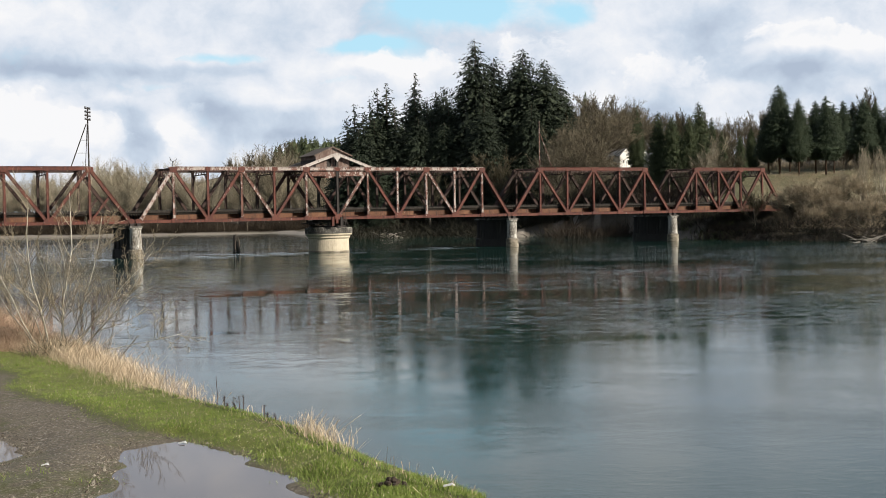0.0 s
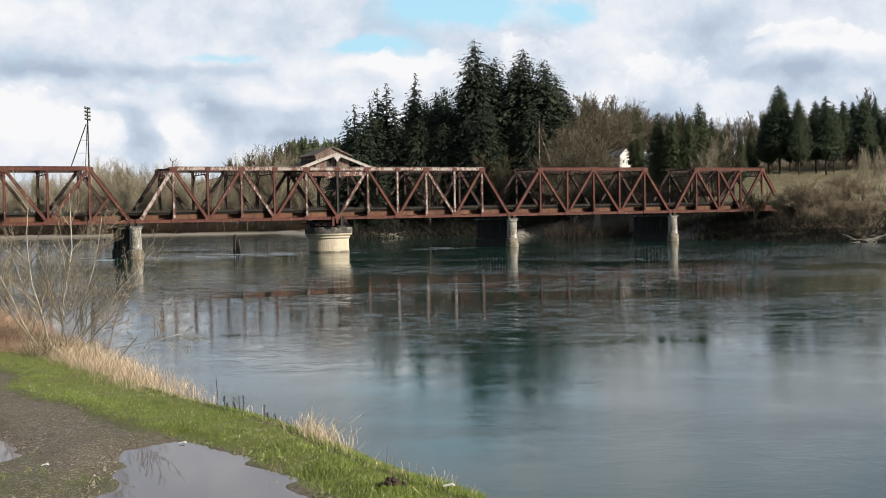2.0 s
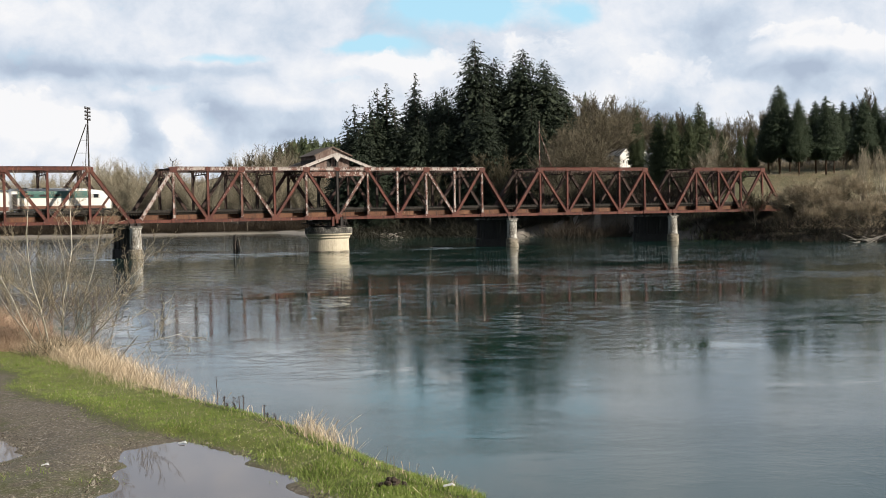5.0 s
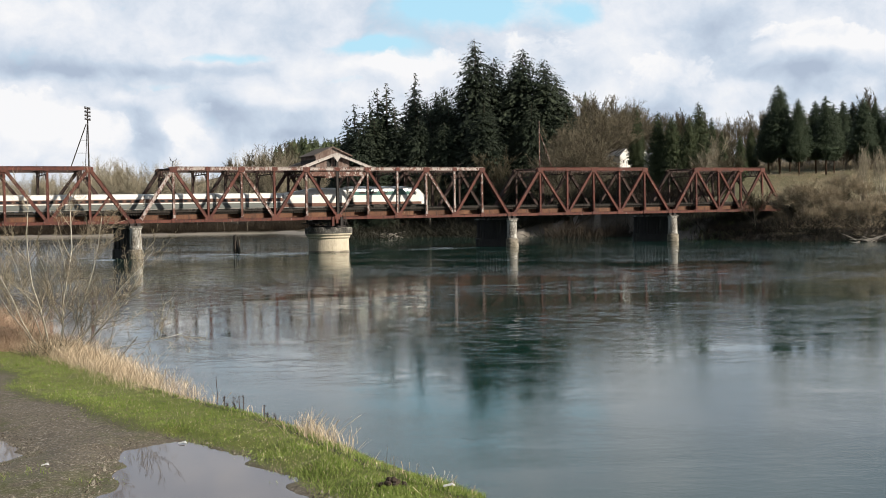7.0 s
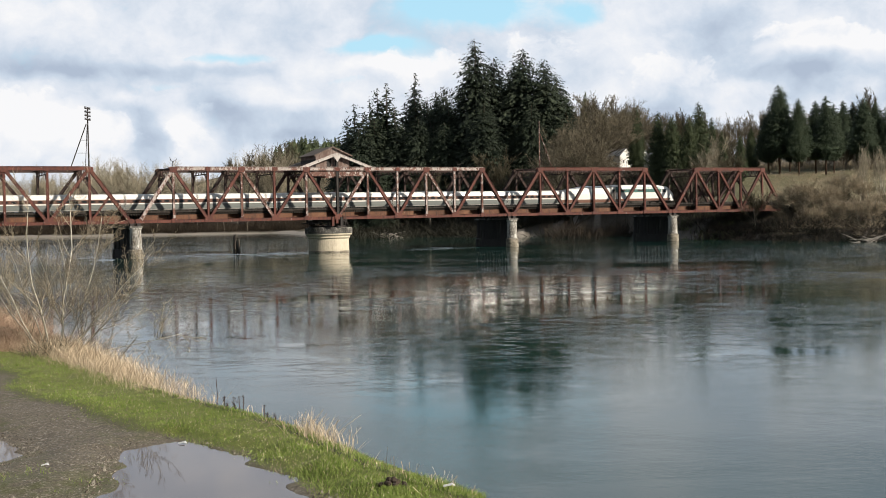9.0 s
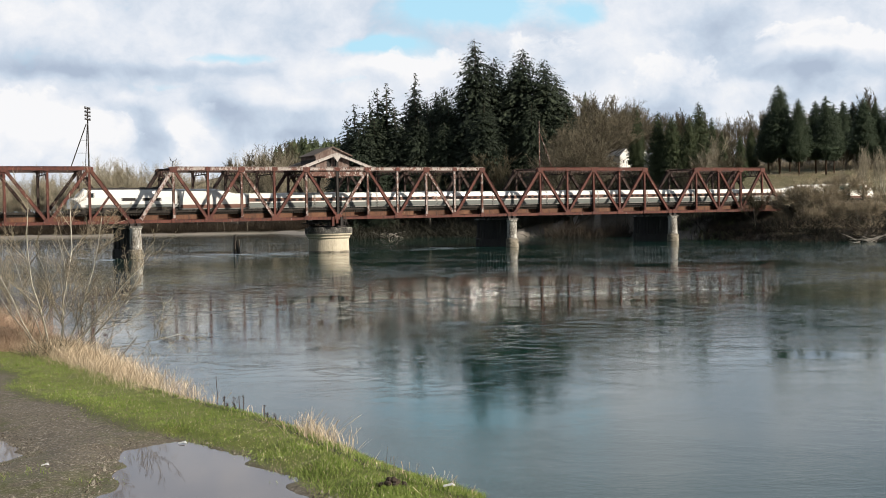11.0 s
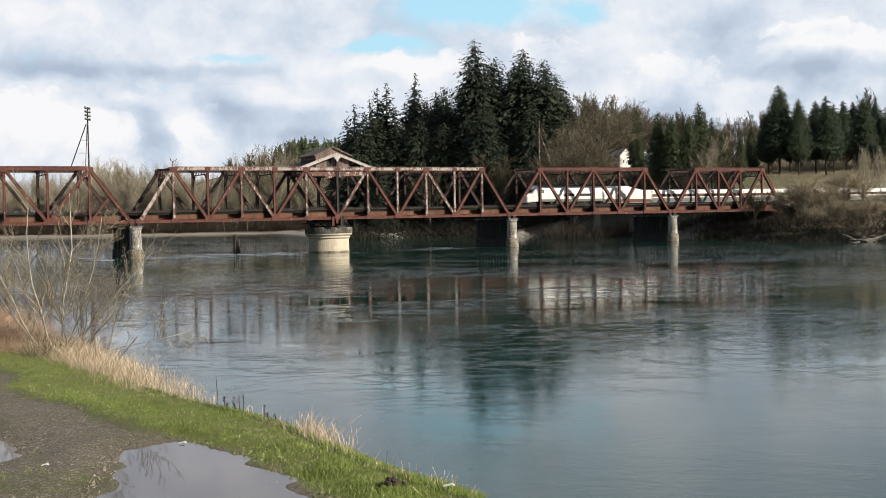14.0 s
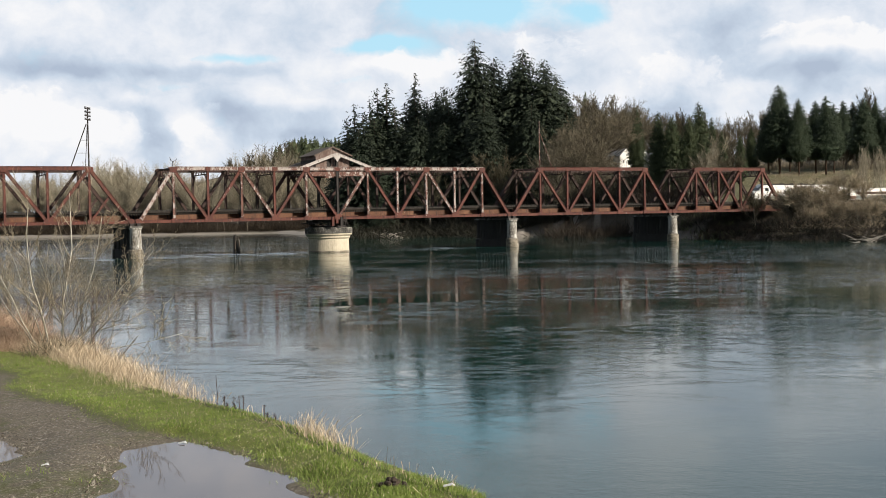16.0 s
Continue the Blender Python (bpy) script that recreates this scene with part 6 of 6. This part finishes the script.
# ================= near bank plants =================
def grass():
    rnd = np.random.RandomState(3)
    n = 520000
    v = 15.5 + 32 * rnd.rand(n) ** 1.6
    u = rnd.uniform(-0.42, 0.03, n) * v
    p = np.stack([u, v], 1)
    z, zone = terrain(p)
    dn = seg_dist(p, NEAR_EDGE)
    wet = inside(p, RIVER)
    patchy = 0.5 + 0.8 * value_noise(u / 0.9, v / 0.9) + 0.6 * value_noise(u / 0.25 + 5, v / 0.25)
    keep = rnd.rand(n) < (zone[:, 1] * (0.30 + 0.8 * patchy)) * np.minimum(1, 24 / v) + (wet & (dn < 1.4)) * 0.45 + zone[:, 0] * 0.04 * (patchy > 0.85)
    u, v, z, wet, patchy = u[keep], v[keep], z[keep], wet[keep], patchy[keep]
    m = len(u)
    h = (0.024 + 0.075 * rnd.rand(m) * (0.25 + np.maximum(0, patchy) ** 1.6)) * np.where(wet, 1.6, 1.0)
    x = CAM.x + u * math.cos(YAW) + v * math.sin(YAW)
    y = CAM.y - u * math.sin(YAW) + v * math.cos(YAW)
    an = rnd.uniform(0, 6.28, m)
    wd = 0.0045 + 0.004 * rnd.rand(m)
    o = np.stack([x, y, z - 0.008], 1)
    e = np.stack([np.cos(an) * wd, np.sin(an) * wd, np.zeros(m)], 1)
    tip = o + np.stack([rnd.normal(0, 0.5, m) * h, rnd.normal(0, 0.5, m) * h, h], 1)
    straw = rnd.rand(m) < 0.05 + 0.18 * (patchy < 0.25)
    for pick, mat, nm, label in ((~straw, GREEN_GRASS, "grass", "short green spring grass on the river bank"), (straw, DRY_GRASS, "dead_grass_blades", "dead straw blades among the green turf")):
        q = np.stack([(o - e)[pick], (o + e)[pick], tip[pick]], 1).reshape(-1, 3)
        me = bpy.data.meshes.new(nm)
        me.from_pydata(q.tolist(), [], np.arange(len(q)).reshape(-1, 3).tolist())
        me.materials.append(mat)
        solo(nm, me, mat, label, "grass", "stuff")


grass()


def dry_grass():
    rnd = random.Random(9)
    s = Shape()

    def stalk(u, v, h, w):
        o = site(u, v, BANK_Z - 0.12)
        lean = Vector((rnd.gauss(0.15, 0.55), rnd.gauss(-0.05, 0.55), 0)) * h
        e = Vector((rnd.gauss(0, 1), rnd.gauss(0, 1), 0)).normalized() * w
        m, t = o + lean * 0.35 + Vector((0, 0, h * 0.6)), o + lean + Vector((0, 0, h + 0.08))
        s.poly([o - e, o + e, m + e * 0.8, m - e * 0.8])
        s.poly([m - e * 0.8, m + e * 0.8, t + e * 1.2, t - e * 1.2] if rnd.random() < 0.4 else [m - e * 0.8, m + e * 0.8, t])

    edge = NEAR_EDGE[4:10]
    for a, b in zip(edge, edge[1:]):
        ln = np.hypot(*(b - a))
        for k in range(int(ln * 1250)):
            q = a + (b - a) * rnd.random()
            taper = min(1.0, max(0.12, (q[1] - 27.5) / 7))
            if rnd.random() > taper:
                continue
            off = rnd.gauss(0.35, 0.42)
            stalk(q[0] + off * 0.75, q[1] + off * 0.6, rnd.uniform(0.10, 0.42) * (0.5 + 0.5 * taper) * (1.8 if rnd.random() < 0.16 else 1), 0.0032)
    for u, v, n, h in ((-2.72, 23.3, 150, 0.40), (-2.45, 22.8, 110, 0.36), (-2.15, 22.2, 100, 0.33), (-1.85, 21.3, 60, 0.24), (-6.0, 28.2, 70, 0.34), (-5.4, 27.4, 40, 0.24), (-0.2, 18.6, 40, 0.16), (-1.2, 20.2, 24, 0.22), (-0.75, 19.4, 30, 0.16), (0.1, 17.9, 30, 0.16), (-4.2, 25.4, 30, 0.2), (-3.4, 24.4, 30, 0.18)):
        for k in range(n):
            stalk(u + rnd.gauss(0, 0.16), v + rnd.gauss(0, 0.25), h * rnd.uniform(0.35, 1.1), 0.0045)
    solo("dry_grass", s, DRY_GRASS, "tall straw-coloured dead grass along the bank edge", "grass", "stuff")


dry_grass()


def dock_stalks():
    rnd = random.Random(13)
    for i, (x, y, h) in enumerate([(377, 645, 0.95), (388, 700, 0.4), (404, 698, 0.42), (414, 695, 0.5), (422, 690, 0.55), (410, 706, 0.3), (458, 708, 0.42), (466, 728, 0.25), (480, 726, 0.3), (396, 706, 0.25)]):
        v = 26.2 - (x - 400) * 0.022
        u = (x - 784) / 2150 * v
        root = thing("dock_plant", Matrix.Translation(site(u, v, BANK_Z - 0.15)), "dead dock stalk with dark brown seed heads" if i else "tall bare dead stalk", "weed", "dead stalks on the bank")
        s = Shape()
        top = Vector((rnd.gauss(0, 0.06) * h, 0, h * 0.75 + 0.10))
        s.tube([(0, 0, 0), top * 0.5 + Vector((0.02, 0, 0)), top], [0.009, 0.008, 0.005], 5)
        part("stem", s, DOCK_SEED, root)
        if i:
            s = Shape()
            for k in range(60):
                c = top * rnd.uniform(0.66, 1.02) + Vector((rnd.gauss(0, 0.02), rnd.gauss(0, 0.02), 0))
                e = Vector((rnd.gauss(0, 1), rnd.gauss(0, 1), rnd.gauss(0, 1))).normalized() * 0.015
                q = Vector((rnd.gauss(0, 1), rnd.gauss(0, 1), rnd.gauss(0, 1))).normalized() * 0.012
                s.poly([c - e, c + q, c + e])
            part("seed_head", s, DOCK_SEED, root)


dock_stalks()


def near_shrubs():
    # multi-stemmed budding alder at the edge of the bank
    rnd = random.Random(29)
    root = thing("young_alder", Matrix.Translation(site(-12.75, 39.5, BANK_Z - 0.35)), "bare multi-stemmed young alder with pale stems and yellow buds", "shrub")
    right = Vector((math.cos(YAW), -math.sin(YAW), 0))
    fwd = Vector((math.sin(YAW), math.cos(YAW), 0))
    twig, bud = Shape(), Shape()

    def sprout(p, d, ln, r, lev, bend):
        pts, rr, q = [p], [r], p
        for i in range(6):
            d = (d + right * rnd.gauss(0, 0.14 if lev else 0.10) + fwd * rnd.gauss(0, 0.14 if lev else 0.10) + Vector((0, 0, bend))).normalized()
            q = q + d * ln / 6
            pts.append(q)
            rr.append(max(0.0045, r * (1 - 0.75 * (i + 1) / 6)))
        if lev == 0:
            s = Shape()
            s.tube(pts, rr, 7)
            part("stem", s, BARK_PALE, root, smooth=True)
        else:
            twig.tube(pts, rr, 4 if lev == 1 else 3, cap=False)
        if lev < 3:
            for k in range((15, 7, 2)[lev]):
                f = rnd.uniform(0.18, 0.98)
                i = min(5, int(f * 6))
                o = pts[i].lerp(pts[i + 1], f * 6 - i)
                way = (pts[i + 1] - pts[i]).normalized()
                a = rnd.uniform(0, 2 * math.pi)
                side = way.cross(Vector((math.cos(a), math.sin(a), 0.3))).normalized()
                nd = (way * 0.75 + side * 0.75 + Vector((0, 0, 0.12))).normalized()
                sprout(o, nd, ln * rnd.uniform(0.26, 0.5) * (1.15 - 0.6 * f), max(0.0062, rr[i] * 0.55), lev + 1, 0.06)
        if lev >= 2:
            for k in range(2):
                c = pts[0].lerp(pts[-1], rnd.random())
                e = Vector((rnd.gauss(0, 1), rnd.gauss(0, 1), rnd.gauss(0, 1))).normalized() * 0.02
                q = Vector((rnd.gauss(0, 1), rnd.gauss(0, 1), rnd.gauss(0, 1))).normalized() * 0.014
                bud.poly([c - e, c + q, c + e])

    # foot of each stem, its lean along the bank, its rise, length and thickness
    for dx, lean, up, ln, r in ((-0.10, -0.03, 1, 4.6, 0.050), (0.18, 0.12, 1, 4.9, 0.052), (0.22, 0.45, 1, 4.3, 0.042), (0.35, 0.85, 0.9, 4.1, 0.040), (0.40, 1.25, 0.62, 4.0, 0.036), (0.42, 1.6, 0.34, 3.4, 0.028), (-0.25, -0.40, 1, 3.9, 0.036), (-0.35, -0.85, 0.9, 3.5, 0.032), (0.05, 0.25, 1, 3.6, 0.030), (-0.15, -0.2, 1, 3.4, 0.028), (0.30, 0.65, 1, 3.2, 0.026)):
        sprout(right * dx, (right * lean + fwd * rnd.gauss(0, 0.3) + Vector((0, 0, up))).normalized(), ln * 1.16, r * 0.76, 0, 0.02)
    part("twig", twig, TWIG_YELLOW, root, kind="stuff")
    part("bud", bud, TWIG_YELLOW, root, kind="stuff")
    # low dark saplings at the water's edge, past the foot of the alder
    for u, v, h, lean in ((-11.25, 38.4, 1.75, 0.05), (-11.6, 38.7, 1.2, -0.1), (-10.75, 37.6, 0.9, 0.5), (-10.4, 37.3, 0.8, 1.2)):
        sapling = thing("sapling", Matrix.Translation(site(u, v, BANK_Z - 0.5)), "thin dark leafless sapling at the water's edge", "shrub", "saplings on the bank")
        stem, thin = Shape(), Shape()
        top = right * lean * h + Vector((0, 0, h + 0.3))
        stem.tube([(0, 0, 0), top * 0.5 + right * 0.03, top], [0.018, 0.014, 0.006], 6)
        for k in range(26):
            o = top * rnd.uniform(0.25, 0.98)
            d = (right * rnd.gauss(0, 0.9) + fwd * rnd.gauss(0, 0.9) + Vector((0, 0, rnd.uniform(0.2, 0.9)))).normalized()
            ln = h * rnd.uniform(0.15, 0.38)
            thin.tube([o, o + d * ln * 0.5, o + d * ln + Vector((0, 0, 0.08 * ln))], [0.006, 0.005, 0.003], 3, cap=False)
        part("stem", stem, BARK_GREY, sapling)
        part("twig", thin, TWIG_OAK, sapling, kind="stuff")
    # bramble mass beside it
    spots = []
    for i in range(60):
        x, v = rnd.uniform(-120, 62), rnd.uniform(39.5, 46)
        u = (x - 784) / 2150 * v
        spots.append((u, v, rnd.uniform(0.9, 2.0) * (1.0 if x < 30 else 0.65)))
    thicket("bramble_bush", spots, TWIG_RED, "reddish-brown leafless bramble thicket on the bank", 300, 0.40, 0.0055, 1.1)
    spots = []
    for i in range(40):
        x, v = rnd.uniform(60, 190), rnd.uniform(37, 41)
        spots.append(((x - 784) / 2150 * v, v, rnd.uniform(0.5, 1.1)))
    thicket("bramble_bush", spots, TWIG_BROWN, "low brown weeds at the foot of the shrub", 50, 0.3, 0.007, 0.6)


near_shrubs()


def gravel_stones():
    rnd = np.random.RandomState(12)
    n = 60000
    v = 15.5 + 22 * rnd.rand(n) ** 1.4
    u = rnd.uniform(-0.42, -0.05, n) * v
    p = np.stack([u, v], 1)
    z, zone = terrain(p)
    heap = np.zeros(n)
    for ring in PUDDLES:
        sd = signed(p, ring)
        heap = np.maximum(heap, np.exp(-((sd + 0.15) / 0.22) ** 2))
    clump = 0.5 + value_noise(u / 0.7, v / 0.7)
    keep = (rnd.rand(n) < zone[:, 0] * (0.10 * clump + 0.45 * heap)) & (z > BANK_Z - 0.17)
    s = Shape()
    for a, b, c, rim in zip(u[keep], v[keep], z[keep], heap[keep]):
        o = site(a, b, c)
        r = (0.008 + 0.016 * rnd.rand() ** 2.5) * (1 + 1.1 * rim)
        k = rnd.rand() * 3
        base = [o + Vector((math.cos(k + q * 1.571) * r * (0.8 + 0.4 * rnd.rand()), math.sin(k + q * 1.571) * r * (0.8 + 0.4 * rnd.rand()), -0.004)) for q in range(4)]
        top = o + Vector((0.2 * r, 0.1 * r, r * (0.5 + 0.5 * rnd.rand())))
        for q in range(4):
            s.poly([base[q], base[(q + 1) % 4], top])
    solo("gravel", s, STONE, "loose brown and grey gravel on the track", "gravel", "stuff")


STONE = foliage("mixed gravel stones", (0.06, 0.05, 0.038), (0.15, 0.125, 0.09), (0.42, 0.38, 0.32))
gravel_stones()


def wakes():
    """Standing ripples where the current meets the piers."""
    rnd = random.Random(61)
    right = Vector((math.cos(YAW), -math.sin(YAW), 0))
    fwd = Vector((math.sin(YAW), math.cos(YAW), 0))
    root = thing("wake_ripples", pose(0, 0, WATER_Z), "low standing ripples around the bridge piers", "ripples", kind="stuff")
    s = Shape()
    for cx, cy, n, ru, rv, side in ((-6.5, 4.0, 12, 9, 3.0, 0), (-28.0, 3.0, 20, 9, 6.0, 0), (12, 3, 8, 12, 4, 0), (-37.7, -3.0, 6, 4, 2.0, 0), (40, -4, 8, 8, 5, 0), (78, -8, 7, 7, 6, 0)):
        for k in range(n):
            o = Vector((cx, cy, 0)) + right * rnd.gauss(0, ru) + fwd * rnd.gauss(0, rv)
            ln, w, h = rnd.uniform(1.2, 6.0), rnd.uniform(0.2, 0.5), rnd.uniform(0.012, 0.035)
            bend = rnd.uniform(-0.12, 0.12)
            prev = None
            for i in range(9):
                t = i / 8 * 2 - 1
                e = 1 - t * t
                c = o + right * (t * ln) + fwd * (bend * ln * t * t)
                row = [c - fwd * w * e + Vector((0, 0, -0.01)), c + Vector((0, 0, h * e + 0.002)), c + fwd * w * e + Vector((0, 0, -0.01))]
                if prev:
                    s.poly([prev[0], row[0], row[1], prev[1]])
                    s.poly([prev[1], row[1], row[2], prev[2]])
                prev = row
    part("ripple", s, WATER, root, kind="stuff", smooth=True)


wakes()


def litter():
    PAPER = simple("wet white litter", [(0.3, (0.62, 0.62, 0.60)), (0.7, (0.8, 0.8, 0.78))], 8.0, 0.6)
    SOIL = simple("dug dark soil", [(0.3, (0.02, 0.014, 0.01)), (0.7, (0.075, 0.05, 0.034))], 6.0, 0.95)
    for u, v, w, z in ((-5.05, 23.1, 0.09, -0.155), (-6.85, 20.6, 0.07, -0.03), (0.02, 18.0, 0.10, 0.06)):
        s = Shape()
        pts = [(-w, -0.03, 0.0), (0.3 * w, -0.045, 0.02), (w, -0.01, 0.0), (0.7 * w, 0.045, 0.03), (-0.8 * w, 0.03, 0.01)]
        s.poly(pts)
        s.poly([(a, b, c + 0.008) for a, b, c in pts][::-1])
        solo("litter_scrap", s, PAPER, "crumpled white scrap of litter", "litter", group="litter on the bank", m=Matrix.Translation(site(u, v, BANK_Z + z)) @ Matrix.Rotation(-YAW + 0.3, 4, "Z"))
    rnd = random.Random(77)
    s = Shape()
    for k in range(26):
        o = (rnd.gauss(0, 0.09), rnd.gauss(0, 0.09))
        r = rnd.uniform(0.02, 0.055)
        zz = max(0, 0.09 - 0.6 * math.hypot(*o))
        s.lathe([(r, zz - 0.03), (r * 1.1, zz + 0.3 * r), (r * 0.5, zz + r)], 6, o)
    solo("molehill", s, SOIL, "small dark heap of dug soil in the grass", "soil heap", m=Matrix.Translation(site(-0.86, 18.35, BANK_Z + 0.02)))


litter()


# ================= what moves =================
def motions():
    times = [0.0, 0.1] + [float(t) for t in range(1, 16)] + [15.9, 16.0]
    for car, offset in TRAIN:
        walk(car, [(t, pose(52.1 + 30.8 * (t - 8.0) + offset, TRACK_Y, RAIL_Z)) for t in times])
    walk(water, [(t, pose(0.15 * t, -1.0 * t, WATER_Z)) for t in times])
    walk(clouds, [(t, pose(CAM.x, CAM.y, CAM.z, 0, 0, -0.045 * t)) for t in times])


motions()
